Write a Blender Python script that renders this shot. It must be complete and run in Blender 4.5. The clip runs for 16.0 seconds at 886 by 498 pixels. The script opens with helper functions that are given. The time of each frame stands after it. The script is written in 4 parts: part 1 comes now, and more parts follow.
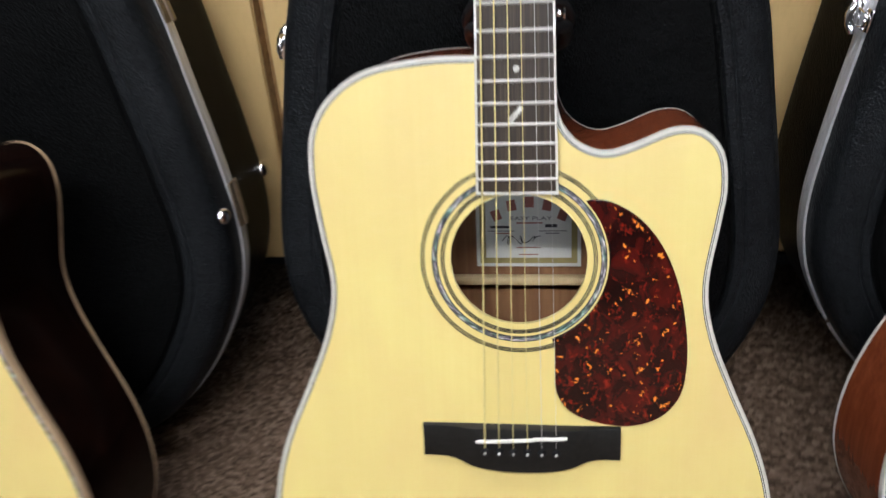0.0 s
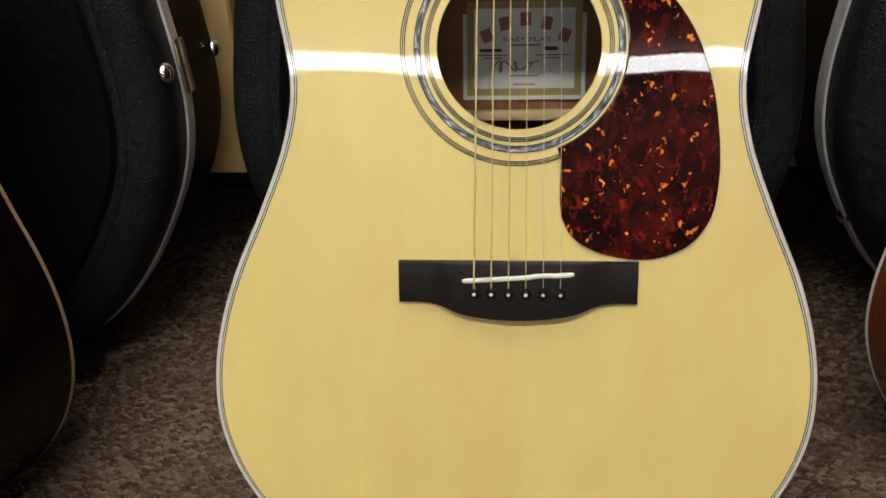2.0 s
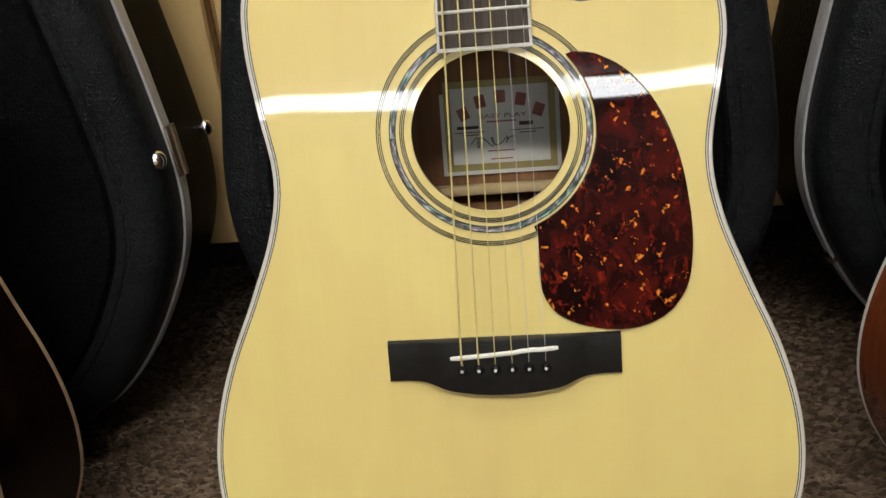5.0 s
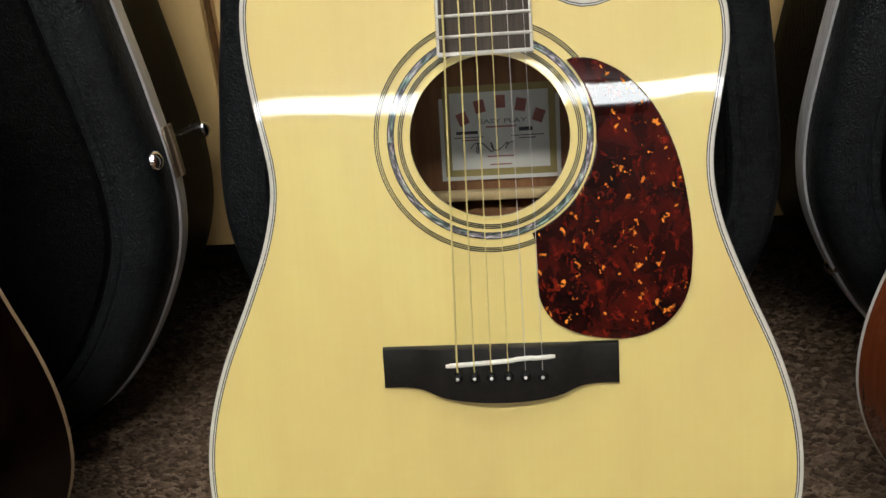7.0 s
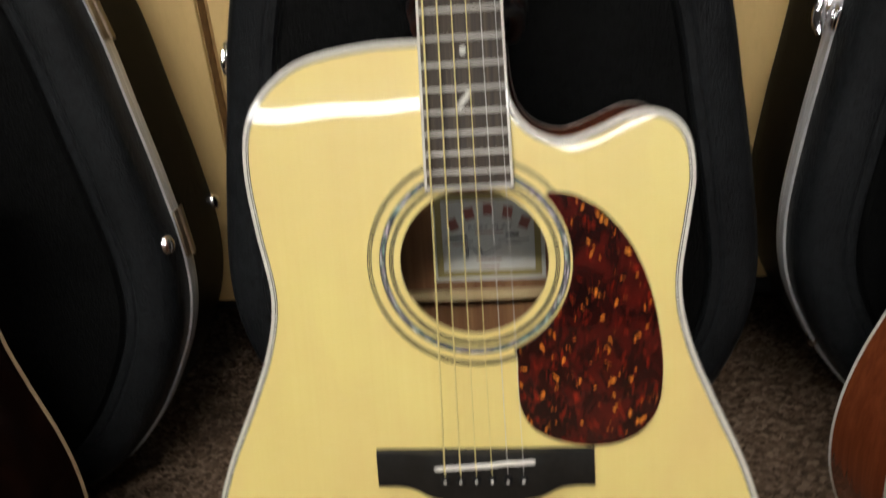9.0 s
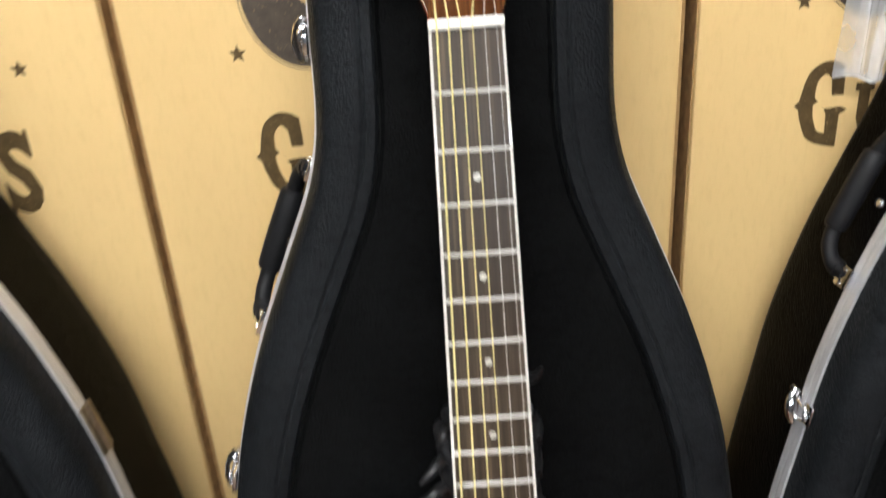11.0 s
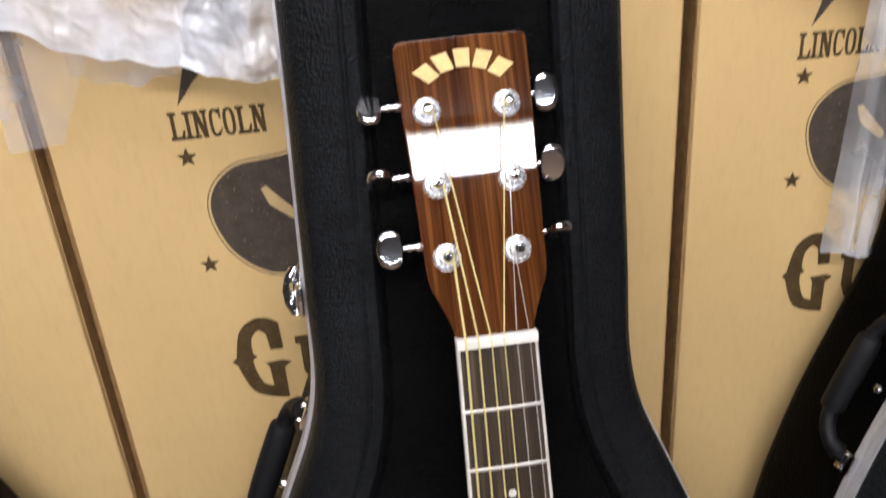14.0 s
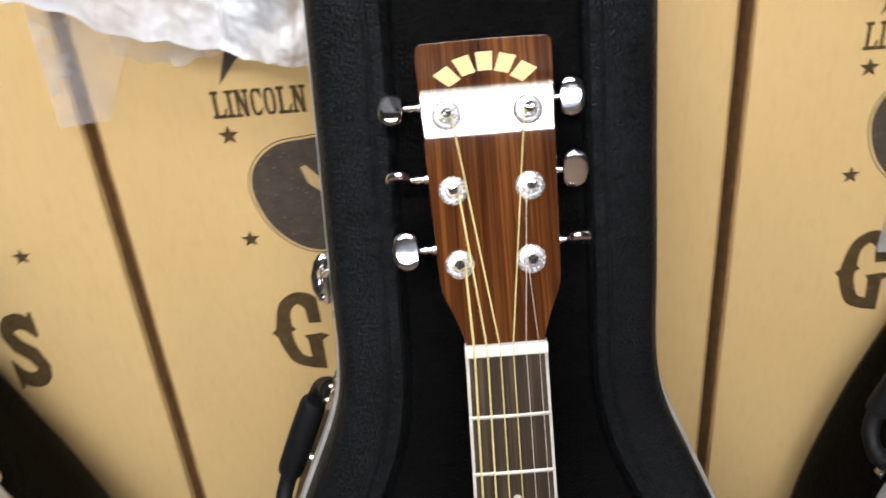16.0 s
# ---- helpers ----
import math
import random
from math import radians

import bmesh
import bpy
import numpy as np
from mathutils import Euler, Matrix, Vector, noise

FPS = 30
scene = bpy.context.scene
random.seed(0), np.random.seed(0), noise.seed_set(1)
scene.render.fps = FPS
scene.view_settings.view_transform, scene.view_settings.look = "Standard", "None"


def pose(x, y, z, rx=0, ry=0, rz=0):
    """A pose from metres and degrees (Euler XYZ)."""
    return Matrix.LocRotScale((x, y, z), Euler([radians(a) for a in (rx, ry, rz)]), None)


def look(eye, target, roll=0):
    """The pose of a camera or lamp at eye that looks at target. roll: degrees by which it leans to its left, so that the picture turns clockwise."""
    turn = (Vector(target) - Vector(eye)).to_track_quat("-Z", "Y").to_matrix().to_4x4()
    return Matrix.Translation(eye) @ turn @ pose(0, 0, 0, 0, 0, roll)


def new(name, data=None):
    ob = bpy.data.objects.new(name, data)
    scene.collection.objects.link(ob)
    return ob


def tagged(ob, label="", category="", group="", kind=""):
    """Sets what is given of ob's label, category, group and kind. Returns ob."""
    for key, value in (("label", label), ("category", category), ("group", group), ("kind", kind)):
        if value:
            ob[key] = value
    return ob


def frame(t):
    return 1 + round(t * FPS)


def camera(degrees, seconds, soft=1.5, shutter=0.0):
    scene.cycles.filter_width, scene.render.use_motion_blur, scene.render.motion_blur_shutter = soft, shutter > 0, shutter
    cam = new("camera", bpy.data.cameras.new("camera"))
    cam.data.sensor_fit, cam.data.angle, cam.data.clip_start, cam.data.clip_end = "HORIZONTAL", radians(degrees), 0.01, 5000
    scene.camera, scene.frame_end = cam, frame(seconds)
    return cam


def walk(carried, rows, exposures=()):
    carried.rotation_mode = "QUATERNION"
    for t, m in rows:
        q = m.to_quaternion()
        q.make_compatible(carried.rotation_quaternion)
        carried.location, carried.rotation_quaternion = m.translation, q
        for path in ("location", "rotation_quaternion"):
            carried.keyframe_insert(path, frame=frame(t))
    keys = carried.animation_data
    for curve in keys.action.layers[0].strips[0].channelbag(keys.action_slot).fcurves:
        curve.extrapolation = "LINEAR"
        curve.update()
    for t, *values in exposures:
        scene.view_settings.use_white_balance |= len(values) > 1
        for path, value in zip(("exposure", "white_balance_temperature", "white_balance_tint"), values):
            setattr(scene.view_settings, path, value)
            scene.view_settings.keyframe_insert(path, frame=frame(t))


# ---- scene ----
cam = camera(54.7, 16.0, shutter=0.9)
PATH = [
    (0, (0.0285, -0.4933, 0.7181), (-0.2370, 1.1956, -0.3196), -4.73),
    (0.5, (0.0178, -0.4796, 0.5983), (-0.2026, 1.3047, -0.2779), -1.40),
    (1, (0.0120, -0.4805, 0.5478), (-0.1996, 1.2915, -0.3549), -3.90),
    (1.5, (0.0051, -0.4774, 0.5193), (-0.1796, 1.2914, -0.3958), -2.69),
    (2, (-0.0004, -0.4798, 0.5168), (-0.1718, 1.2825, -0.4131), -2.19),
    (2.5, (-0.0035, -0.4803, 0.5151), (-0.1914, 1.2717, -0.4310), -2.27),
    (3, (0.0052, -0.4768, 0.5160), (-0.1606, 1.2735, -0.4374), -3.25),
    (3.5, (0.0026, -0.4789, 0.5164), (-0.1972, 1.2635, -0.4449), -3.86),
    (4, (0.0119, -0.4720, 0.5360), (-0.1827, 1.3016, -0.3675), -5.42),
    (4.5, (0.0201, -0.4783, 0.5526), (-0.1805, 1.3088, -0.3227), -6.01),
    (7, (0.0208, -0.4718, 0.5506), (-0.1756, 1.3238, -0.3080), -5.02),
    (7.5, (0.0230, -0.4769, 0.5511), (-0.1781, 1.3170, -0.3099), -5.25),
    (8, (0.0233, -0.4686, 0.5456), (-0.1904, 1.3237, -0.3158), -4.95),
    (8.2, (0.0268, -0.4701, 0.5489), (-0.1946, 1.3223, -0.3102), -5.75),
    (10.3, (0.0622, -0.4647, 0.9091), (-0.1841, 1.2847, -0.0284), -4.88),
    (10.5, (0.0470, -0.4377, 0.9388), (-0.1407, 1.3551, 0.0726), -4.06),
    (11, (-0.0191, -0.3399, 0.9755), (-0.0322, 1.4584, 0.1001), -4.15),
    (11.5, (-0.0562, -0.2999, 1.0235), (0.0766, 1.5088, 0.1803), -1.81),
    (12, (-0.0693, -0.2749, 1.0577), (0.1079, 1.5304, 0.2155), -1.94),
    (12.5, (-0.0510, -0.2694, 1.0739), (0.0851, 1.5356, 0.2234), -3.60),
    (13, (-0.0568, -0.2491, 1.1029), (0.0940, 1.5723, 0.2907), -3.69),
    (13.5, (-0.0561, -0.2304, 1.1230), (0.1025, 1.5908, 0.3117), -3.98),
    (14, (-0.0601, -0.2230, 1.1247), (0.1015, 1.5615, 0.2362), -4.47),
    (14.5, (-0.0742, -0.2023, 1.1459), (0.1111, 1.5096, 0.1285), -4.31),
    (15, (-0.0820, -0.1879, 1.1391), (0.1409, 1.5078, 0.1022), -4.15),
    (15.5, (-0.0499, -0.1906, 1.1553), (0.0745, 1.5243, 0.1338), -5.16),
    (16, (-0.0231, -0.2088, 1.1506), (-0.0517, 1.5293, 0.1617), -4.93),
]
EXPOSURES = [(0, -0.21, 5900, 11), (0.5, -0.2, 6150, 11), (1.0, -0.4, 6300, 11), (1.5, -0.59, 6500, 11), (3.0, -0.67, 6950, 10), (4.5, -0.61, 6650, 9), (7.5, -0.59, 6550, 8), (8.2, -0.59, 6550, 8), (10.5, -0.24, 6900, 12), (11.0, 0.15, 6100, 9), (11.5, 0.27, 5800, 9), (12.0, 0.15, 5750, 10), (12.5, -0.15, 5750, 13), (13.5, -0.25, 5900, 17), (14.5, -0.48, 6150, 15), (15.5, -0.28, 6150, 13), (16, -0.25, 6100, 12)]
walk(cam, [(t, look(eye, target, roll)) for t, eye, target, roll in PATH], EXPOSURES)

# lamps: x, y, length, width, height
LAMP_ADDED_POWER = 32.0
LAMP_MID_POWER = 85.0
LAMP_FAR_POWER = 35.0
# The last lamp is an unseen helper, added overhead for light from above.
LAMPS = [(0.1, -8.22, 7.0, 0.10, 0.20), (-0.30, -1.835, 2.1, 0.20, 0.08), (-0.20, -0.329, 1.25, 0.235, 0.08)]
# neighbouring guitars: x, y, lean, height, yaw, roll
GUITAR_L = (-0.557, -0.010, 13.1, 0.233, -0.9, 1.4)
GUITAR_R = (0.500, 0.063, 17.8, 0.240, 0.4, 4.3)
# cases: x, y, lean, yaw, roll
CASE_C = (-0.008, 0.220, 5.65, 1.23, 0.68)
CASE_L = (-0.533, 0.226, 5.66, 1.28, -1.67)
CASE_R = (0.506, 0.314, 2.23, 6.57, 1.48)

# ---- light ----
world = bpy.data.worlds.new("world")
scene.world = world
world.use_nodes = True
world.node_tree.nodes["Background"].inputs["Color"].default_value = (0.9, 0.95, 1.0, 1)
world.node_tree.nodes["Background"].inputs["Strength"].default_value = 0.02

# ---- small helpers ----


def thing(name, m=None, label="", category="", group="", kind=""):
    ob = new(name)
    ob.empty_display_size = 0.05
    if m is not None:
        ob.matrix_basis = m
    return tagged(ob, label, category, group, kind)


def mesh_of(name, bm, material, smooth=True):
    bmesh.ops.recalc_face_normals(bm, faces=bm.faces)
    me = bpy.data.meshes.new(name)
    bm.to_mesh(me)
    bm.free()
    for p in me.polygons:
        p.use_smooth = smooth
    me.materials.append(material)
    if smooth:
        me.set_sharp_from_angle(angle=radians(38))
    return me


def part(name, bm, material, parent, label="", m=None, smooth=True):
    if m is not None:
        bm.transform(m)
    ob = new(name, mesh_of(name, bm, material, smooth))
    ob.parent = parent
    return tagged(ob, label)


def solo(name, bm, material, label, category="", group="", kind="", m=None, smooth=True):
    ob = new(name, mesh_of(name, bm, material, smooth))
    if m is not None:
        ob.matrix_basis = m
    return tagged(ob, label, category, group, kind)


def box(x0, x1, y0, y1, z0, z1, bevel=0.0, seg=2, bm=None):
    bm = bm or bmesh.new()
    c = Matrix.Translation(((x0 + x1) / 2, (y0 + y1) / 2, (z0 + z1) / 2)) @ Matrix.Diagonal((x1 - x0, y1 - y0, z1 - z0, 1))
    vs = bmesh.ops.create_cube(bm, size=1, matrix=c)["verts"]
    if bevel:
        es = list({e for v in vs for e in v.link_edges})
        bmesh.ops.bevel(bm, geom=es, offset=bevel, segments=seg, profile=0.5, affect="EDGES")
    return bm


def spline(points, step, closed=False):
    """Catmull-Rom through control points, step pieces between two of them."""
    pts = [Vector(p) for p in points]
    n, out = len(pts), []
    for i in range(n if closed else n - 1):
        if closed:
            a, b, c, d = (pts[(i + k) % n] for k in (-1, 0, 1, 2))
        else:
            a, b, c, d = pts[max(i - 1, 0)], pts[i], pts[i + 1], pts[min(i + 2, n - 1)]
        for j in range(step):
            t = j / step
            out.append(0.5 * (2 * b + (c - a) * t + (2 * a - 5 * b + 4 * c - d) * t * t + (3 * b - a - 3 * c + d) * t ** 3))
    if not closed:
        out.append(pts[-1])
    return out


def resample(poly, n, closed=True):
    """n points at even steps along a polyline."""
    pts = [Vector(p) for p in poly] + ([Vector(poly[0])] if closed else [])
    cum = [0.0]
    for a, b in zip(pts, pts[1:]):
        cum.append(cum[-1] + (b - a).length)
    out, k = [], 0
    for i in range(n):
        d = cum[-1] * i / (n if closed else n - 1)
        while k < len(pts) - 2 and cum[k + 1] < d:
            k += 1
        t = (d - cum[k]) / max(cum[k + 1] - cum[k], 1e-9)
        out.append(pts[k].lerp(pts[k + 1], t))
    return out


def inset(poly, d):
    """A closed outline moved inwards by d along its normals."""
    n = len(poly)
    area = sum(poly[i].x * poly[(i + 1) % n].y - poly[(i + 1) % n].x * poly[i].y for i in range(n))
    s = 1 if area > 0 else -1
    out = []
    for i in range(n):
        t = (poly[(i + 1) % n] - poly[i - 1]).normalized()
        out.append(poly[i] + Vector((-t.y, t.x)) * (d * s))
    return out


def loft(rings, closed=True, cap0=False, cap1=False, bm=None):
    """Skin between rings of 3D points of one length."""
    bm = bm or bmesh.new()
    vs = [[bm.verts.new(p) for p in r] for r in rings]
    n = len(vs[0])
    for a, b in zip(vs, vs[1:]):
        for i in range(n if closed else n - 1):
            j = (i + 1) % n
            bm.faces.new((a[i], a[j], b[j], b[i]))
    if cap0:
        bm.faces.new(vs[0])
    if cap1:
        bm.faces.new(vs[-1])
    return bm


def plane_ring(poly, y):
    return [(p.x, y, p.y) for p in poly]


def slab(poly, y0, y1, bevel=0.0):
    """A flat piece with the outline poly (x, z), from y0 (front) to y1 (back), front edge rounded."""
    if bevel:
        rings = [plane_ring(inset(poly, bevel * 1.6), y0), plane_ring(inset(poly, bevel), y0), plane_ring(inset(poly, bevel * 0.3), y0 + bevel * 0.3), plane_ring(poly, y0 + bevel), plane_ring(poly, y1)]
    else:
        rings = [plane_ring(poly, y0), plane_ring(poly, y1)]
    return loft(rings, True, True, True)


def band(outer, inner, y0, y1):
    """A flat ring between two outlines of one length."""
    return loft([plane_ring(outer, y1), plane_ring(outer, y0), plane_ring(inner, y0), plane_ring(inner, y1), plane_ring(outer, y1)])


def arc_ring(cx, cz, r0, r1, a0, a1, y0, y1, n=96):
    bm = bmesh.new()
    rows = []
    for i in range(n + 1):
        a = a0 + (a1 - a0) * i / n
        c, s = math.cos(a), math.sin(a)
        rows.append([(cx + r0 * c, y1, cz + r0 * s), (cx + r0 * c, y0, cz + r0 * s), (cx + r1 * c, y0, cz + r1 * s), (cx + r1 * c, y1, cz + r1 * s)])
    return loft(rows, True, True, True, bm)


def tube(points, r, n=8, bm=None, closed=False):
    pts = [Vector(p) for p in points]
    rr = r if isinstance(r, (list, tuple)) else [r] * len(pts)
    rings, up = [], Vector((0.13, 0.31, 0.94))
    for i, p in enumerate(pts):
        a, b = pts[max(i - 1, 0)], pts[min(i + 1, len(pts) - 1)]
        t = (b - a).normalized()
        u = t.cross(up)
        if u.length < 1e-3:
            u = t.cross(Vector((1, 0, 0)))
        u.normalize()
        w = t.cross(u)
        rings.append([p + (u * math.cos(2 * math.pi * k / n) + w * math.sin(2 * math.pi * k / n)) * rr[i] for k in range(n)])
    return loft(rings, True, True, True, bm)


def turned(profile, n=24, bm=None, m=None):
    """A body of revolution about y, from (radius, y) pairs."""
    own = bmesh.new()
    rings = [[(r * math.cos(2 * math.pi * k / n), y, r * math.sin(2 * math.pi * k / n)) for k in range(n)] for r, y in profile]
    loft(rings, True, True, True, own)
    if m is not None:
        own.transform(m)
    if bm is None:
        return own
    me = bpy.data.meshes.new("tmp")
    own.to_mesh(me)
    own.free()
    bm.from_mesh(me)
    bpy.data.meshes.remove(me)
    return bm


# ---- materials ----


def nodes_of(name):
    m = bpy.data.materials.new(name)
    m.use_nodes = True
    nt = m.node_tree
    return m, nt, nt.nodes["Principled BSDF"]


class Mat:
    """A principled material with a few chained texture helpers."""

    def __init__(self, name, color=(0.5, 0.5, 0.5), rough=0.5, metal=0.0, coat=0.0, coat_rough=0.03, spec=0.5):
        self.m, self.nt, self.b = nodes_of(name)
        i = self.b.inputs
        i["Base Color"].default_value = (*color, 1)
        i["Roughness"].default_value = rough
        i["Metallic"].default_value = metal
        i["Coat Weight"].default_value = coat
        i["Coat Roughness"].default_value = coat_rough
        i["Specular IOR Level"].default_value = spec
        self.co = None
        self.bumped = None

    def node(self, kind, **values):
        n = self.nt.nodes.new(kind)
        for k, v in values.items():
            n.inputs[k].default_value = v
        return n

    def coords(self, scale=(1, 1, 1), turn=(0, 0, 0), rnd=False):
        tc = self.nt.nodes.new("ShaderNodeTexCoord")
        mp = self.node("ShaderNodeMapping", Scale=scale, Rotation=[radians(a) for a in turn])
        self.nt.links.new(tc.outputs["Object"], mp.inputs["Vector"])
        if rnd:
            oi = self.nt.nodes.new("ShaderNodeObjectInfo")
            mu = self.nt.nodes.new("ShaderNodeVectorMath")
            mu.operation = "SCALE"
            mu.inputs[0].default_value = (7.1, 3.3, 5.7)
            self.nt.links.new(oi.outputs["Random"], mu.inputs["Scale"])
            self.nt.links.new(mu.outputs[0], mp.inputs["Location"])
        return mp.outputs["Vector"]

    def noise(self, scale, co=None, detail=4.0, rough=0.55, distort=0.0):
        n = self.node("ShaderNodeTexNoise", Scale=scale, Detail=detail, Roughness=rough, Distortion=distort)
        if co is not None:
            self.nt.links.new(co, n.inputs["Vector"])
        return n.outputs["Fac"]

    def voronoi(self, scale, co=None, out="Distance", feature="F1"):
        n = self.node("ShaderNodeTexVoronoi", Scale=scale)
        n.feature = feature
        if co is not None:
            self.nt.links.new(co, n.inputs["Vector"])
        return n.outputs[out]

    def ramp(self, fac, stops):
        r = self.nt.nodes.new("ShaderNodeValToRGB")
        els = r.color_ramp.elements
        while len(els) < len(stops):
            els.new(0.5)
        for e, (p, c) in zip(els, stops):
            e.position = p
            e.color = (*c, 1) if len(c) == 3 else (c[0], c[0], c[0], 1)
        self.nt.links.new(fac, r.inputs["Fac"])
        return r.outputs["Color"]

    def mix(self, a, b, fac, mode="MIX"):
        n = self.nt.nodes.new("ShaderNodeMix")
        n.data_type, n.blend_type = "RGBA", mode
        for sock, v in ((n.inputs["Factor"], fac), (n.inputs[6], a), (n.inputs[7], b)):
            if isinstance(v, (int, float)):
                sock.default_value = v
            elif isinstance(v, tuple):
                sock.default_value = (*v, 1)
            else:
                self.nt.links.new(v, sock)
        return n.outputs[2]

    def color(self, c):
        self.nt.links.new(c, self.b.inputs["Base Color"])
        return self

    def rough(self, fac, lo, hi):
        r = self.node("ShaderNodeMapRange", **{"To Min": lo, "To Max": hi})
        self.nt.links.new(fac, r.inputs["Value"])
        self.nt.links.new(r.outputs[0], self.b.inputs["Roughness"])
        return self

    def bump(self, height, dist, strength=1.0):
        n = self.node("ShaderNodeBump", Strength=strength, Distance=dist)
        self.nt.links.new(height, n.inputs["Height"])
        if self.bumped is not None:
            self.nt.links.new(self.bumped, n.inputs["Normal"])
        self.bumped = n.outputs["Normal"]
        self.nt.links.new(n.outputs["Normal"], self.b.inputs["Normal"])
        return self

    def coat_bump(self, height, dist, strength=1.0):
        n = self.node("ShaderNodeBump", Strength=strength, Distance=dist)
        self.nt.links.new(height, n.inputs["Height"])
        self.nt.links.new(n.outputs["Normal"], self.b.inputs["Coat Normal"])
        return self


def spruce(name, a, b):
    w = Mat(name, rough=0.38, coat=1.0, coat_rough=0.03, spec=0.85)
    fine = w.noise(1.0, w.coords((300, 60, 2.2)), 3)
    wide = w.noise(1.0, w.coords((16, 5, 1.1)), 3, 0.5)
    silk = w.noise(1.0, w.coords((50, 20, 160)), 2)
    c = w.mix(a, b, w.ramp(fine, [(0.35, (0,)), (0.72, (0.28,))]))
    c = w.mix(c, (0.72, 0.53, 0.195), w.ramp(wide, [(0.42, (0,)), (0.8, (0.28,))]))
    c = w.mix(c, (0.77, 0.54, 0.215), w.ramp(w.noise(1.0, w.coords((11, 5, 6.5)), 4, 0.55, 0.4), [(0.40, (0,)), (0.74, (0.55,))]))
    c = w.mix(c, (0.90, 0.78, 0.48), w.ramp(silk, [(0.5, (0,)), (0.9, (0.07,))]))
    w.color(c)
    w.coat_bump(w.noise(1.0, w.coords((9, 4, 7)), 1, 0.4), 0.0022, 0.35)
    return w.m


def streaked(name, dark, mid, light, coat=1.0, rough=0.4, sx=160, sz=5, coat_rough=0.03, sy=None):
    w = Mat(name, rough=rough, coat=coat, coat_rough=coat_rough, spec=0.0 if coat else 0.35)
    sy = sx * 0.5 if sy is None else sy
    g = w.noise(1.0, w.coords((sx, sy, sz)), 5, 0.65, 0.08)
    h = w.noise(1.0, w.coords((sx * 3.1, sy * 2, sz * 1.5)), 3)
    c = w.ramp(g, [(0.3, dark), (0.52, mid), (0.74, light)])
    c = w.mix(c, dark, w.ramp(h, [(0.52, (0,)), (0.75, (0.55,))]))
    w.color(c)
    w.coat_bump(w.noise(1.0, w.coords((11, 5, 5)), 1), 0.0006, 0.1)
    return w.m


def plain(name, color, rough=0.5, metal=0.0, coat=0.0, vary=0.12, scale=60.0, bump=0.0, spec=0.5):
    w = Mat(name, color, rough, metal, coat, spec=spec)
    n = w.noise(scale, w.coords(), 4)
    dim = tuple(v * (1 - vary) for v in color)
    lit = tuple(min(1, v * (1 + vary)) for v in color)
    w.color(w.ramp(n, [(0.3, dim), (0.7, lit)]))
    w.rough(w.noise(scale * 2.3, w.coords()), rough * 0.8, min(1, rough * 1.25))
    if bump:
        w.bump(n, bump)
    return w.m


SPRUCE = spruce("spruce_top", (0.86, 0.715, 0.25), (0.81, 0.645, 0.20))
MAHOGANY = streaked("mahogany", (0.145, 0.034, 0.013), (0.20, 0.048, 0.018), (0.25, 0.068, 0.024), 1.0, 0.35, 150, 9)
DARK_SIDE = streaked("dark_rosewood_side", (0.003, 0.0013, 0.0010), (0.007, 0.0028, 0.0020), (0.014, 0.0055, 0.0035), 0.4, 0.4, 70, 6, 0.12)
INSIDE = streaked("bare_mahogany_inside", (0.17, 0.075, 0.035), (0.24, 0.12, 0.055), (0.33, 0.17, 0.08), 0.0, 0.75, 60, 4)
BRACE = streaked("bare_spruce_brace", (0.50, 0.38, 0.20), (0.6, 0.47, 0.26), (0.68, 0.54, 0.32), 0.0, 0.7, 60, 40)
HEAD = streaked("rosewood_veneer", (0.012, 0.0034, 0.0015), (0.080, 0.026, 0.0075), (0.23, 0.088, 0.022), 1.0, 0.35, 185, 3.4, 0.02, 1.5)
EBONY = streaked("rosewood_fingerboard", (0.017, 0.011, 0.007), (0.048, 0.033, 0.021), (0.135, 0.096, 0.060), 0.0, 0.34, 300, 5)
BRIDGE = plain("ebony_bridge", (0.011, 0.010, 0.009), 0.42, vary=0.3, scale=200, bump=0.00015, spec=0.25)
WHITE = plain("white_binding", (0.68, 0.66, 0.60), 0.3, coat=0.8, vary=0.06)
TAN = plain("tan_wood_binding", (0.42, 0.30, 0.18), 0.35, coat=0.8, vary=0.15, scale=90)
BLACKLINE = plain("black_purfling", (0.012, 0.011, 0.010), 0.3, coat=0.8)
BONE = plain("bone", (0.80, 0.78, 0.72), 0.35, coat=0.3, vary=0.05)
CHROME = Mat("chrome", (0.86, 0.86, 0.88), 0.07, 1.0).m
SATIN = plain("satin_nickel", (0.92, 0.92, 0.93), 0.26, 0.7, vary=0.06, scale=300)
NICKEL = plain("nickel_fret", (0.62, 0.60, 0.56), 0.40, 0.55, vary=0.06, scale=400)
STEEL = plain("plain_steel_string", (0.74, 0.73, 0.70), 0.35, 0.5, vary=0.05)
BLACKPLASTIC = plain("black_plastic", (0.007, 0.007, 0.008), 0.55, vary=0.2, spec=0.22)
RUBBER = plain("black_rubber", (0.012, 0.012, 0.013), 0.34, vary=0.2, scale=90, spec=0.45)
GOLD = plain("gold_inlay", (0.72, 0.50, 0.16), 0.35, 0.0, 0.9, vary=0.12, scale=300)


def wound():
    w = Mat("bronze_wound_string", (0.80, 0.69, 0.29), 0.42, 0.2)
    n = w.node("ShaderNodeTexWave", Scale=1.0)
    n.bands_direction = "Z"
    w.nt.links.new(w.coords((1, 1, 900)), n.inputs["Vector"])
    w.bump(n.outputs["Fac"], 0.0001, 0.6)
    return w.m


BRONZE = wound()


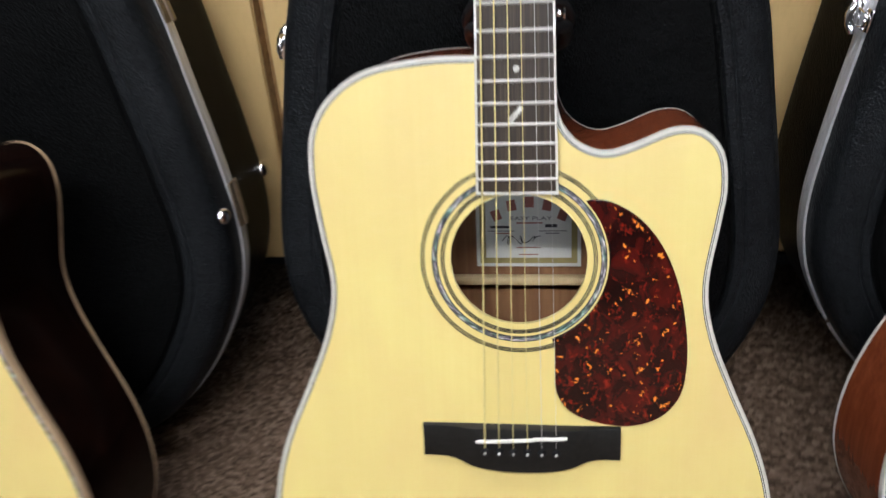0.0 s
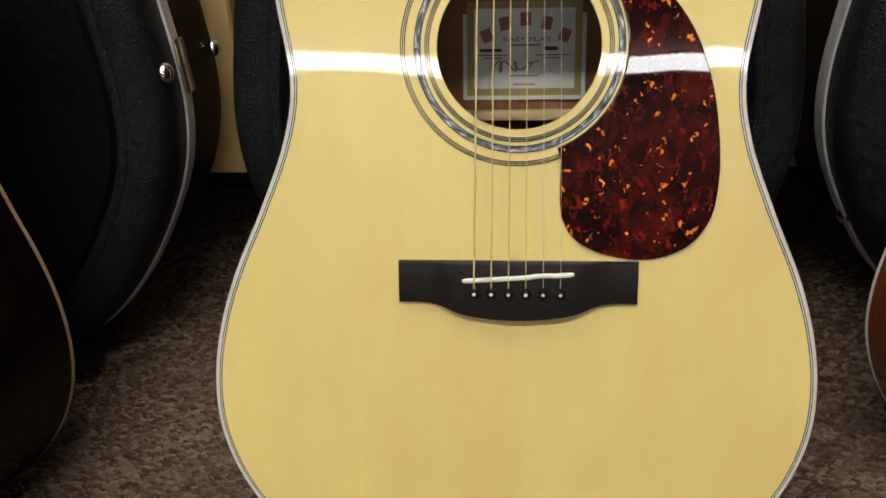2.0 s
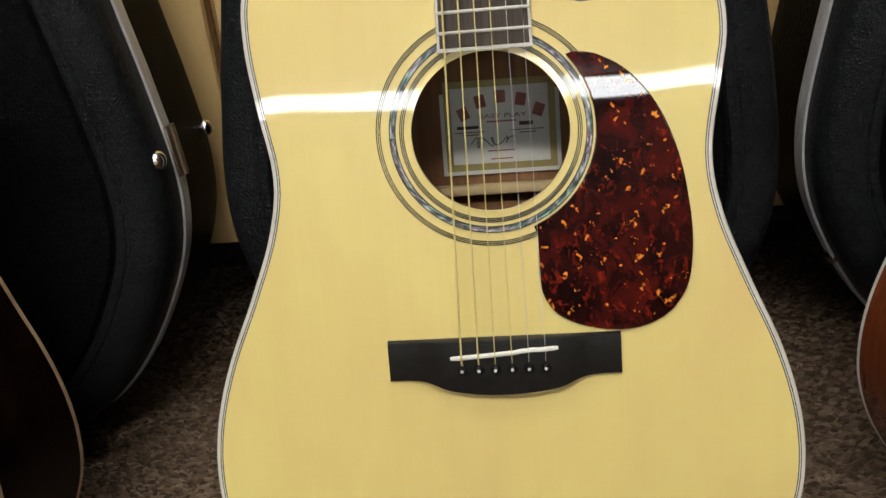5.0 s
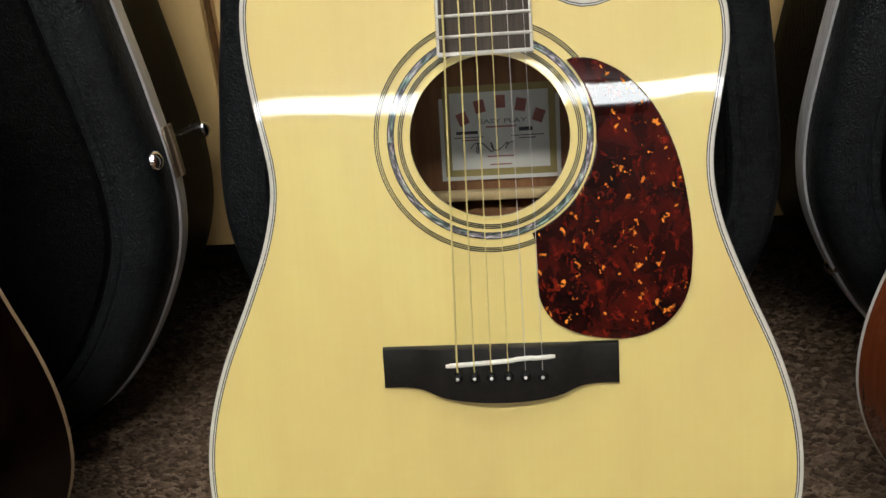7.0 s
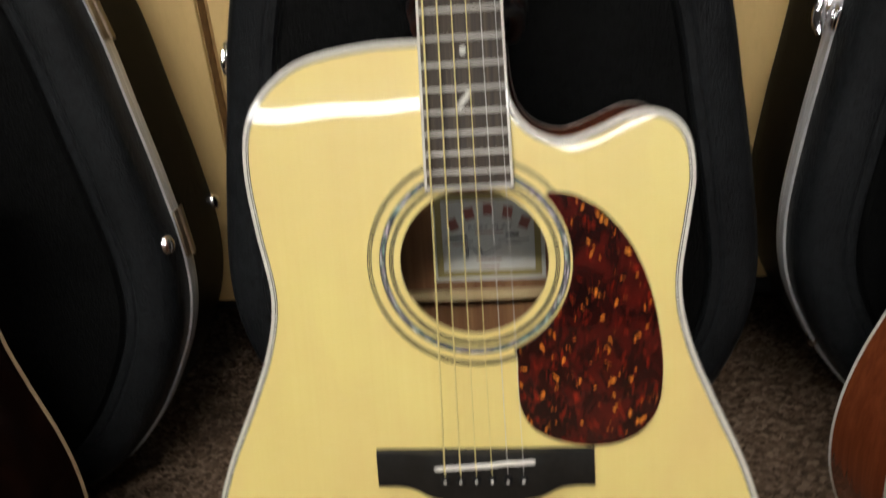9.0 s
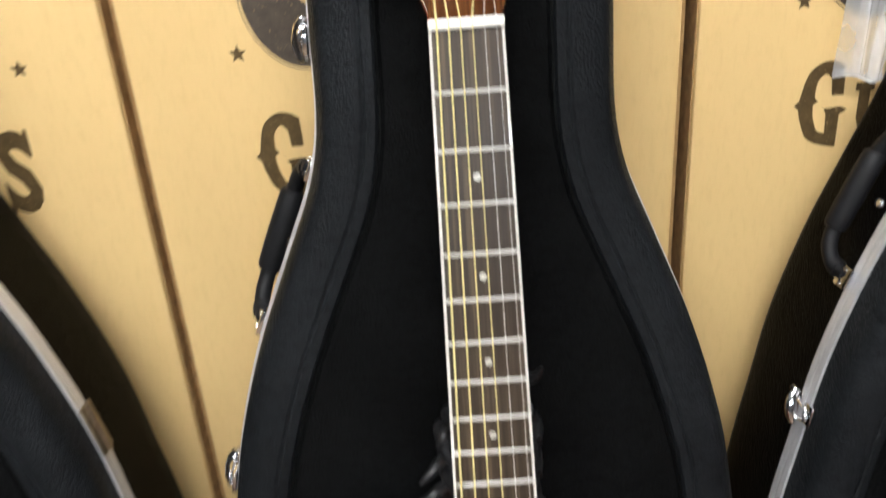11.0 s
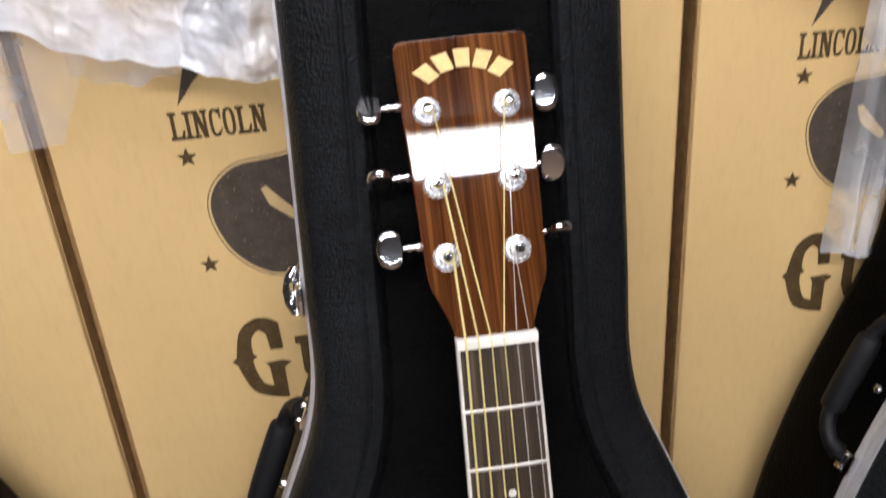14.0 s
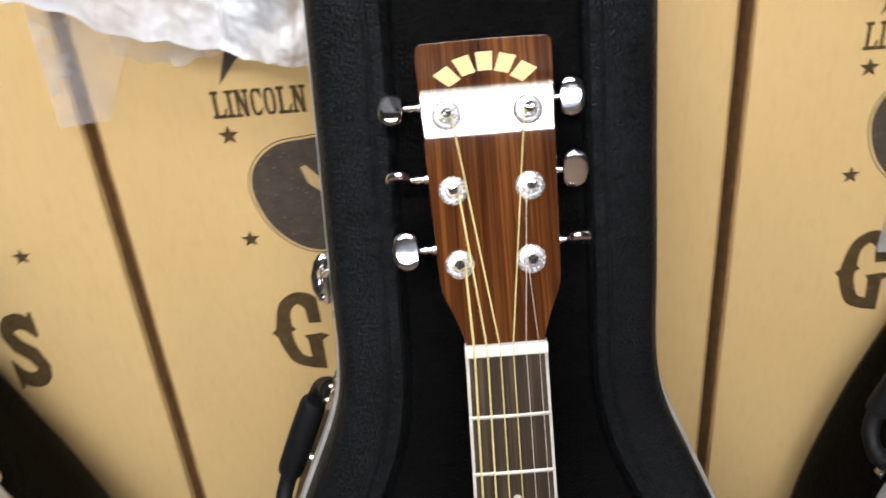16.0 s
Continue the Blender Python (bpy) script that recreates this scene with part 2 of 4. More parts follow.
def tortoise():
    w = Mat("tortoise_shell_plastic", rough=0.5, coat=1.0, coat_rough=0.02, spec=0.0)
    cloud = w.noise(1.0, w.coords((52, 52, 40)), 5, 0.62, 0.8)
    fleck = w.noise(1.0, w.coords((150, 150, 120)), 5, 0.66, 0.5)
    spot = w.noise(1.0, w.coords((200, 200, 175), (0, 30, 0)), 2, 0.5, 0.25)
    c = w.ramp(cloud, [(0.36, (0.006, 0.001, 0.001)), (0.52, (0.035, 0.004, 0.003)), (0.68, (0.075, 0.006, 0.004))])
    c = w.mix(c, (0.36, 0.025, 0.009), w.ramp(fleck, [(0.57, (0,)), (0.72, (0.7,))]))
    c = w.mix(c, (0.90, 0.29, 0.04), w.ramp(spot, [(0.668, (0,)), (0.715, (1,))]))
    w.color(c)
    w.coat_bump(w.noise(1.0, w.coords((14, 6, 10)), 1), 0.001, 0.3)
    return w.m


TORTOISE = tortoise()


def abalone():
    """Shell strips whose streaks run round the soundhole."""
    w = Mat("abalone_shell", rough=0.3, coat=1.0, spec=0.3)
    tc = w.nt.nodes.new("ShaderNodeTexCoord")
    sep = w.nt.nodes.new("ShaderNodeSeparateXYZ")
    w.nt.links.new(tc.outputs["Object"], sep.inputs[0])

    def calc(op, a, b):
        n = w.nt.nodes.new("ShaderNodeMath")
        n.operation = op
        for sock, v in ((n.inputs[0], a), (n.inputs[1], b)):
            if isinstance(v, float):
                sock.default_value = v
            else:
                w.nt.links.new(v, sock)
        return n.outputs[0]

    up = calc("SUBTRACT", sep.outputs["Z"], 0.1425)
    turn = calc("ARCTAN2", up, sep.outputs["X"])
    far = calc("SQRT", calc("ADD", calc("MULTIPLY", up, up), calc("MULTIPLY", sep.outputs["X"], sep.outputs["X"])), 0.0)
    slant = calc("ADD", calc("MULTIPLY", turn, 7.5), calc("MULTIPLY", far, 160.0))

    def strip(a, b, shift):
        co = w.nt.nodes.new("ShaderNodeCombineXYZ")
        w.nt.links.new(calc("MULTIPLY", slant, a), co.inputs[0])
        w.nt.links.new(calc("MULTIPLY", far, b), co.inputs[1])
        co.inputs[2].default_value = shift
        return co.outputs[0]

    tone = w.noise(1.0, strip(1.0, 420.0, 0.0), 4, 0.6, 0.3)
    hue = w.noise(1.0, strip(0.6, 300.0, 5.0), 2)
    c = w.ramp(tone, [(0.34, (0.03, 0.032, 0.036)), (0.47, (0.15, 0.155, 0.16)), (0.56, (0.42, 0.42, 0.42)), (0.66, (0.96, 0.94, 0.93))])
    w.color(w.mix(c, w.ramp(hue, [(0.40, (0.26, 0.62, 0.50)), (0.50, (0.8, 0.8, 0.8)), (0.62, (0.72, 0.55, 0.74))]), 0.75, "MULTIPLY"))
    return w.m


ABALONE = abalone()
PEARL = plain("pearl_dot", (0.78, 0.77, 0.72), 0.2, 0.1, 1.0, vary=0.15, scale=350)


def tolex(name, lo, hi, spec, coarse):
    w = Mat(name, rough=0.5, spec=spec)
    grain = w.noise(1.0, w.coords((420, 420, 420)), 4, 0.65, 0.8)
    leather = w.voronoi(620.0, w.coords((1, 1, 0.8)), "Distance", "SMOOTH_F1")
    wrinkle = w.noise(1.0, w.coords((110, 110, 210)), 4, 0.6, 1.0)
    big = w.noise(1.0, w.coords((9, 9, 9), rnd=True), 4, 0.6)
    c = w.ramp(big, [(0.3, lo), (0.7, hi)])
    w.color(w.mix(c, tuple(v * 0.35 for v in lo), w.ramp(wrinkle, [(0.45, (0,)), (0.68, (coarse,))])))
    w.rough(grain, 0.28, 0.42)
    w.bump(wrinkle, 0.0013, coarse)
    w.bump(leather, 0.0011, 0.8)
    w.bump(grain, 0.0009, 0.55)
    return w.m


# Shell copy of the one case vinyl, darkened so the colour carries its shade.
TOLEX_SHELL_SHADE = tolex("shell_tolex_vinyl_shade", (0.0010, 0.0010, 0.0010), (0.0020, 0.0020, 0.0020), 0.03, 0.2)
# Lid centre: the border's vinyl again, its shade painted in as a darker tone.
TOLEX_PANEL_SHADE = tolex("lid_panel_vinyl_shade", (0.0031, 0.0033, 0.0034), (0.0060, 0.0063, 0.0066), 0.03, 0.8)
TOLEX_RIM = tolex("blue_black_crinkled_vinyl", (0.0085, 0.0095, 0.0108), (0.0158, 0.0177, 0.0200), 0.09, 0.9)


def brushed():
    w = Mat("aluminium_valance", (0.66, 0.66, 0.68), 0.36, 0.5)
    n = w.noise(1.0, w.coords((60, 900, 60)), 3)
    w.color(w.ramp(n, [(0.3, (0.54, 0.54, 0.56)), (0.7, (0.74, 0.74, 0.76))]))
    w.bump(n, 0.0002, 0.5)
    return w.m


ALUMINIUM = brushed()
BRASSY = plain("tarnished_hinge", (0.30, 0.24, 0.17), 0.35, 0.9, vary=0.25, scale=120)


def cardboard():
    w = Mat("cardboard", rough=0.75, spec=0.25)
    big = w.noise(1.0, w.coords((2.2, 2.2, 1.6), rnd=True), 4)
    fib = w.noise(1.0, w.coords((160, 160, 45)), 4, 0.65)
    flute = w.noise(1.0, w.coords((120, 1, 2)), 2)
    c = w.ramp(big, [(0.3, (0.62, 0.432, 0.187)), (0.7, (0.69, 0.492, 0.222))])
    c = w.mix(c, (0.50, 0.34, 0.14), w.ramp(fib, [(0.48, (0,)), (0.8, (0.35,))]))
    w.color(c)
    w.bump(flute, 0.0009, 0.12)
    w.bump(fib, 0.0003, 0.4)
    return w.m


CARDBOARD = cardboard()
# Darker card brown that carries the shade of the gaps between cartons.
CARD_GAP_SHADE = plain("cardboard_gap_shade", (0.355, 0.21, 0.08), 0.9, vary=0.25, scale=90)


def ink(name, lo, hi):
    w = Mat(name, rough=0.7, spec=0.25)
    n = w.noise(1.0, w.coords((70, 70, 70)), 5, 0.7)
    s = w.noise(1.0, w.coords((420, 420, 420)), 2)
    w.color(w.mix(w.ramp(n, [(0.3, lo), (0.7, hi)]), (0.42, 0.30, 0.14), w.ramp(s, [(0.66, (0,)), (0.78, (0.7,))])))
    return w.m


INK = ink("printed_ink", (0.054, 0.042, 0.032), (0.088, 0.069, 0.052))
INK_BROWN = ink("soaked_brown_ink", (0.058, 0.036, 0.013), (0.105, 0.066, 0.024))
INK_BARE = plain("bare_card_in_print", (0.60, 0.43, 0.20), 0.75, vary=0.1)


def carpet_mat():
    w = Mat("brown_loop_carpet", rough=0.95, spec=0.08)
    tuft = w.noise(1.0, w.coords((420, 420, 420)), 3, 0.6, 0.4)
    big = w.noise(1.0, w.coords((8, 8, 8)), 3)
    geo = w.nt.nodes.new("ShaderNodeNewGeometry")
    c = w.ramp(geo.outputs["Random Per Island"], [(0.0, (0.060, 0.038, 0.024)), (0.35, (0.118, 0.079, 0.053)), (0.7, (0.188, 0.131, 0.091)), (1.0, (0.285, 0.205, 0.150))])
    c = w.mix(c, (0.050, 0.034, 0.025), w.ramp(tuft, [(0.45, (0,)), (0.75, (0.5,))]))
    w.color(w.mix(c, (0.095, 0.066, 0.048), w.ramp(big, [(0.4, (0,)), (0.75, (0.35,))])))
    w.bump(tuft, 0.0018, 1.0)
    w.bump(w.noise(1.0, w.coords((1300, 1300, 1300)), 2), 0.0006, 0.8)
    return w.m


CARPET = carpet_mat()
WALL = plain("painted_wall", (0.085, 0.08, 0.075), 0.85, vary=0.05, scale=6, bump=0.0005)
CEIL = plain("ceiling_tile", (0.10, 0.10, 0.098), 0.9, vary=0.05, scale=30, bump=0.001)
PAPER = plain("label_paper", (0.66, 0.66, 0.62), 0.7, vary=0.03)
OLIVE = plain("label_gold_border", (0.33, 0.27, 0.10), 0.6, vary=0.1)
RED_INK = plain("label_red_print", (0.30, 0.11, 0.09), 0.7, vary=0.1)
DARK_INK = plain("label_dark_print", (0.05, 0.048, 0.05), 0.75, vary=0.1, spec=0.2)
GREY_INK = plain("label_grey_print", (0.20, 0.19, 0.20), 0.7, vary=0.1)


def film_mat(name, tint, veil, scale, rough=0.10):
    """Thin plastic film: part clear, part milky, with a sharp sheen."""
    m, nt, b = nodes_of(name)
    out = nt.nodes["Material Output"]
    b.inputs["Base Color"].default_value = (*tint, 1)
    b.inputs["Roughness"].default_value = rough
    b.inputs["Specular IOR Level"].default_value = 0.9
    b.inputs["Subsurface Weight"].default_value = 0.0
    back = nt.nodes.new("ShaderNodeBsdfTranslucent")
    back.inputs["Color"].default_value = (*tint, 1)
    milky = nt.nodes.new("ShaderNodeMixShader")
    milky.inputs["Fac"].default_value = 0.12
    nt.links.new(b.outputs[0], milky.inputs[1])
    nt.links.new(back.outputs[0], milky.inputs[2])
    tr = nt.nodes.new("ShaderNodeBsdfTransparent")
    tc = nt.nodes.new("ShaderNodeTexCoord")
    no = nt.nodes.new("ShaderNodeTexNoise")
    no.inputs["Scale"].default_value = scale
    no.inputs["Detail"].default_value = 4
    nt.links.new(tc.outputs["Object"], no.inputs["Vector"])
    mr = nt.nodes.new("ShaderNodeMapRange")
    mr.inputs["From Min"].default_value, mr.inputs["From Max"].default_value = 0.38, 0.66
    mr.inputs["To Min"].default_value, mr.inputs["To Max"].default_value = veil[0], veil[1]
    nt.links.new(no.outputs["Fac"], mr.inputs["Value"])
    mx = nt.nodes.new("ShaderNodeMixShader")
    nt.links.new(mr.outputs[0], mx.inputs["Fac"])
    nt.links.new(tr.outputs[0], mx.inputs[1])
    nt.links.new(milky.outputs[0], mx.inputs[2])
    nt.links.new(mx.outputs[0], out.inputs["Surface"])
    return m


FILM = film_mat("clear_polythene", (0.88, 0.905, 0.955), (0.38, 0.88), 16.0)
FILM_THIN = film_mat("thin_polythene", (0.93, 0.955, 1.0), (0.15, 0.40), 12.0, 0.16)


def glow(name, color, strength):
    m, nt, b = nodes_of(name)
    b.inputs["Base Color"].default_value = (0.9, 0.9, 0.9, 1)
    b.inputs["Emission Color"].default_value = (*color, 1)
    b.inputs["Emission Strength"].default_value = strength
    return m


# Glow of the added overhead lamp.
LAMP_ADDED = glow("unseen_lamp_diffuser", (1.0, 0.965, 0.91), LAMP_ADDED_POWER)
LAMP_MID = glow("newer_fluorescent_diffuser", (1.0, 0.965, 0.91), LAMP_MID_POWER)
LAMP_FAR = glow("daylight_fluorescent_diffuser", (0.93, 0.97, 1.0), LAMP_FAR_POWER)

# ---- the room ----
RX0, RX1, RY0, RY1, RZ = -4.5, 4.5, -9.6, 0.72, 2.6
solo("floor", box(RX0, RX1, RY0, RY1, -0.1, 0.0), CARPET, "brown-grey loop pile carpet floor", "floor", kind="structure", smooth=False)
solo("ceiling", box(RX0, RX1, RY0, RY1, RZ, RZ + 0.1), CEIL, "dim tiled ceiling", "ceiling", kind="structure", smooth=False)
solo("wall_north", box(RX0, RX1, RY1, RY1 + 0.1, 0, RZ), WALL, "dim grey painted wall behind the cartons", "wall", kind="structure", smooth=False)
solo("wall_south", box(RX0, RX1, RY0 - 0.1, RY0, 0, RZ), WALL, "dim grey painted far wall", "wall", kind="structure", smooth=False)
solo("wall_west", box(RX0 - 0.1, RX0, RY0, RY1, 0, RZ), WALL, "dim grey painted side wall", "wall", kind="structure", smooth=False)
solo("wall_east", box(RX1, RX1 + 0.1, RY0, RY1, 0, RZ), WALL, "dim grey painted side wall", "wall", kind="structure", smooth=False)


def ceiling_lamp(x, y, length, w, h, glowing):
    t = thing("ceiling_light", Matrix.Translation((x, y, RZ)), "long white fluorescent ceiling light with a wrap diffuser, out of view", "ceiling light", "ceiling lights")
    part("housing", box(-length / 2 - 0.02, length / 2 + 0.02, -w / 2 - 0.02, w / 2 + 0.02, -0.03, -0.002, 0.004), WHITE, t)
    part("diffuser", box(-length / 2, length / 2, -w / 2, w / 2, -h, -0.032, min(0.03, h * 0.25), 3), glowing, t)
    return t


for lx, ly, ll, lw, lh in LAMPS:
    ceiling_lamp(lx, ly, ll, lw, lh, LAMP_ADDED if ly > -1 else LAMP_FAR if ly < -4 else LAMP_MID)

# ---- lettering ----
def text_mesh(body, size, bold):
    cu = bpy.data.curves.new("t", "FONT")
    cu.body, cu.size, cu.offset, cu.resolution_u, cu.fill_mode = body, size, bold, 3, "FRONT"
    ob = bpy.data.objects.new("t", cu)
    scene.collection.objects.link(ob)
    me = bpy.data.meshes.new_from_object(ob.evaluated_get(bpy.context.evaluated_depsgraph_get()))
    bpy.data.objects.remove(ob)
    bpy.data.curves.remove(cu)
    bm = bmesh.new()
    bm.from_mesh(me)
    bpy.data.meshes.remove(me)
    bm.transform(Matrix.Rotation(radians(90), 4, "X"))
    return bm


def fit_text(bm, x0, x1, z0, z1, y):
    xs, zs = [v.co.x for v in bm.verts], [v.co.z for v in bm.verts]
    sx, sz = (x1 - x0) / (max(xs) - min(xs)), (z1 - z0) / (max(zs) - min(zs))
    for v in bm.verts:
        v.co = Vector((x0 + (v.co.x - min(xs)) * sx, y, z0 + (v.co.z - min(zs)) * sz))
    return bm


# ---- guitars ----
SCALE = 0.648
LEFT = [(-0.023, 0.2892), (-0.06, 0.2888), (-0.103, 0.2815), (-0.1305, 0.264), (-0.1458, 0.239), (-0.1490, 0.207), (-0.1452, 0.168), (-0.1390, 0.122), (-0.1455, 0.084), (-0.162, 0.042),
        (-0.1815, -0.002), (-0.1938, -0.042), (-0.1985, -0.08), (-0.1950, -0.115), (-0.180, -0.152), (-0.153, -0.186), (-0.114, -0.2075), (-0.06, -0.217)]
HORN = [(0.1452, 0.168), (0.1485, 0.195), (0.1445, 0.221), (0.130, 0.2355), (0.110, 0.2368), (0.084, 0.2265), (0.064, 0.2215), (0.046, 0.2285), (0.0345, 0.243), (0.0300, 0.264), (0.0290, 0.2892)]


def body_outline():
    right = [(-x, z) for x, z in LEFT[::-1] if z < 0.15]
    pts = LEFT + [(0, -0.219)] + right + HORN
    # the body sits a few millimetres to the bass side of the strings
    return [Vector((p.x - 0.0031 - 0.0135 * max(0.0, 0.12 - p.y), p.y)) for p in resample(spline(pts, 8), 220)]


OUTLINE = body_outline()
HOLE = Vector((0.0, 0.1425))


def fret_at(n):
    return SCALE * (1 - 2 ** (-n / 12))


def board_half(z):
    return 0.0222 + (0.0292 - 0.0222) * (SCALE - z) / 0.455


def depth_at(z):
    return 0.098 + (0.121 - 0.098) * (0.289 - z) / 0.508


TILT = Matrix.Translation((0, -0.0045, 0.6535)) @ Matrix.Rotation(radians(-14), 4, "X")


def guitar(m, label, side, purfling, trim, group="guitars"):
    g = thing("acoustic_guitar", m, label, "guitar", group)
    # soundboard with its hole
    n = len(OUTLINE)
    inner = []
    for p in OUTLINE:
        d = (p - HOLE).normalized()
        inner.append(HOLE + d * 0.0505)
    rim = 0.0047 if purfling is None else 0.0062
    edge = inset(OUTLINE, rim)
    rings = [plane_ring(inner, 0.003)]
    for k in range(7):
        t = k / 6
        rings.append([(a.x + (b.x - a.x) * t, -0.0003 * (1 - (2 * t - 1) ** 2), a.y + (b.y - a.y) * t) for a, b in zip(inner, edge)])
    rings.append(plane_ring(edge, 0.003))
    top = part("soundboard", loft(rings + [rings[0]]), SPRUCE, g, "glossy pale spruce top")
    # edge purfling in plies, then binding
    plies = [(0.0047, 0.0041, BLACKLINE), (0.0041, 0.0034, WHITE), (0.0034, 0.0028, BLACKLINE)] if purfling is None else [(0.0062, 0.0056, BLACKLINE), (0.0056, 0.0034, purfling), (0.0034, 0.0028, BLACKLINE)]
    for a, b, mat in plies:
        part("purfling", band(inset(OUTLINE, b), inset(OUTLINE, a), -0.0002, 0.003), mat, g)
    b0 = plies[-1][1]
    rr = [plane_ring(inset(OUTLINE, b0), 0.003), plane_ring(inset(OUTLINE, b0), -0.0003), plane_ring(inset(OUTLINE, 0.0008), -0.0003), plane_ring(inset(OUTLINE, 0.0001), 0.0006), plane_ring(inset(OUTLINE, -0.0002), 0.002),
          plane_ring(inset(OUTLINE, -0.0002), 0.0065), plane_ring(inset(OUTLINE, b0), 0.0065), plane_ring(inset(OUTLINE, b0), 0.003)]
    part("binding", loft(rr), trim, g, "pale edge binding")
    # sides, back binding and back
    outer = [[(p.x, 0.0065 + (depth_at(p.y) - 0.0103) * t, p.y) for p in OUTLINE] for t in (0, 0.5, 1)]
    shell = inset(OUTLINE, 0.0022)
    inn = [[(p.x, 0.0065 + (depth_at(p.y) - 0.012) * t, p.y) for p in shell] for t in (1, 0.5, 0)]
    part("side", loft(outer + inn + [outer[0]]), side, g, "dark polished wooden sides")
    part("back_binding", loft([[(p.x, depth_at(p.y) - 0.0038, p.y) for p in OUTLINE], [(p.x, depth_at(p.y) + 0.0005, p.y) for p in inset(OUTLINE, -0.0004)],
                               [(p.x, depth_at(p.y) + 0.001, p.y) for p in inset(OUTLINE, 0.003)], [(p.x, depth_at(p.y) - 0.0038, p.y) for p in inset(OUTLINE, 0.003)],
                               [(p.x, depth_at(p.y) - 0.0038, p.y) for p in OUTLINE]]), trim, g, "thin binding round the back")
    flat = inset(OUTLINE, 0.0031)
    part("back", loft([[(p.x, depth_at(p.y) - 0.004, p.y) for p in flat], [(p.x, depth_at(p.y) + 0.0008, p.y) for p in flat]], True, True, True), INSIDE, g, "mahogany back seen through the soundhole")
    for bz in (0.095, 0.215):
        part("brace", box(-0.125, 0.125, depth_at(bz) - 0.016, depth_at(bz) - 0.0045, bz - 0.004, bz + 0.004, 0.003), BRACE, g, "pale spruce back brace")
    # rosette
    for r0, r1, mat in ((0.0545, 0.0551, BLACKLINE), (0.0556, 0.0562, BLACKLINE), (0.0567, 0.0573, BLACKLINE), (0.0597, 0.0603, BLACKLINE), (0.0603, 0.0634, ABALONE), (0.0634, 0.0640, BLACKLINE),
                        (0.0694, 0.0700, BLACKLINE), (0.0706, 0.0711, BLACKLINE), (0.0717, 0.0723, BLACKLINE)):
        part("rosette_ring", arc_ring(HOLE.x, HOLE.y, r0, r1, 0, 2 * math.pi, -0.0007, 0.0002), mat, g, "abalone shell rosette ring" if mat is ABALONE else "")
    part("hole_rim", arc_ring(HOLE.x, HOLE.y, 0.0498, 0.0507, 0, 2 * math.pi, -0.0006, 0.0035), SPRUCE, g)
    # label inside
    yb = depth_at(0.14) - 0.0052
    part("label_sheet", box(-0.040, 0.048, yb, yb + 0.0005, 0.106, 0.178), PAPER, g, "printed paper label inside the body")
    part("label_border", box(-0.037, 0.045, yb - 0.0004, yb - 0.0001, 0.109, 0.175), OLIVE, g)
    part("label_field", box(-0.032, 0.040, yb - 0.0008, yb - 0.0005, 0.114, 0.170), PAPER, g)
    yp = yb - 0.0011
    for i in range(5):
        a = radians(90 + 44 - 22 * i)
        q = Matrix.Translation((0.005 + 0.040 * math.cos(a) * 1.0, 0, 0.1225 + 0.040 * math.sin(a))) @ Matrix.Rotation(-0.5 * (a - math.pi / 2), 4, "Y")
        bm = box(-0.0038, 0.0038, yp, yp + 0.0002, -0.0046, 0.0046)
        part("label_mark", bm, RED_INK, g, m=q)
    for x0, x1, z, h, mat in ((-0.006, 0.016, 0.1445, 0.0012, RED_INK), (-0.028, -0.012, 0.141, 0.0022, DARK_INK), (0.018, 0.028, 0.142, 0.0028, DARK_INK), (-0.030, -0.008, 0.1375, 0.0006, DARK_INK),
                              (0.012, 0.036, 0.1375, 0.0006, DARK_INK), (-0.024, -0.012, 0.1355, 0.0010, RED_INK), (0.018, 0.030, 0.1355, 0.0010, GREY_INK), (-0.006, 0.014, 0.123, 0.0009, RED_INK), (-0.004, 0.012, 0.117, 0.0009, RED_INK)):
        part("label_bar", box(x0, x1, yp, yp + 0.0002, z - h / 2, z + h / 2), mat, g)
    part("label_words", fit_text(text_mesh("EASY PLAY", 0.004, 0.00006), -0.011, 0.024, 0.1470, 0.1502, yp), GREY_INK, g, smooth=False)
    scrawl = [Vector((-0.018 + 0.032 * t + 0.003 * math.sin(19 * t), yp, 0.129 + 0.0045 * math.sin(27 * t) * (1 - 0.5 * t) + 0.002 * t)) for t in [k / 40 for k in range(41)]]
    part("label_scrawl", tube(scrawl, 0.0004, 4), DARK_INK, g)
    # pickguard
    pg = spline([(0.026, 0.060), (0.0265, 0.0755)], 1)
    a0, a1 = math.atan2(0.0755 - HOLE.y, 0.0265), math.atan2(0.187 - HOLE.y, 0.0490)
    pg += [Vector((HOLE.x + 0.0655 * math.cos(a0 + (a1 - a0) * k / 14), HOLE.y + 0.0655 * math.sin(a0 + (a1 - a0) * k / 14))) for k in range(15)]
    pg += spline([(0.0505, 0.188), (0.066, 0.186), (0.086, 0.174), (0.103, 0.1525), (0.1150, 0.123), (0.1215, 0.088), (0.1225, 0.060), (0.1185, 0.037), (0.105, 0.0195), (0.083, 0.0115), (0.058, 0.0135), (0.0375, 0.0225), (0.0275, 0.038), (0.026, 0.059)], 5)
    part("pickguard", slab(resample(pg, 130), -0.0024, -0.0004, 0.0005), TORTOISE, g, "tortoiseshell plastic pickguard")
    # bridge
    low = spline([(0.076, -0.0178), (0.062, -0.0178), (0.050, -0.0195), (0.036, -0.0245), (0.018, -0.0275), (0, -0.0283), (-0.018, -0.0275), (-0.036, -0.0245), (-0.050, -0.0195), (-0.062, -0.0178), (-0.076, -0.0178)], 4)
    up = [Vector((p.x, 0.0098)) for p in low]

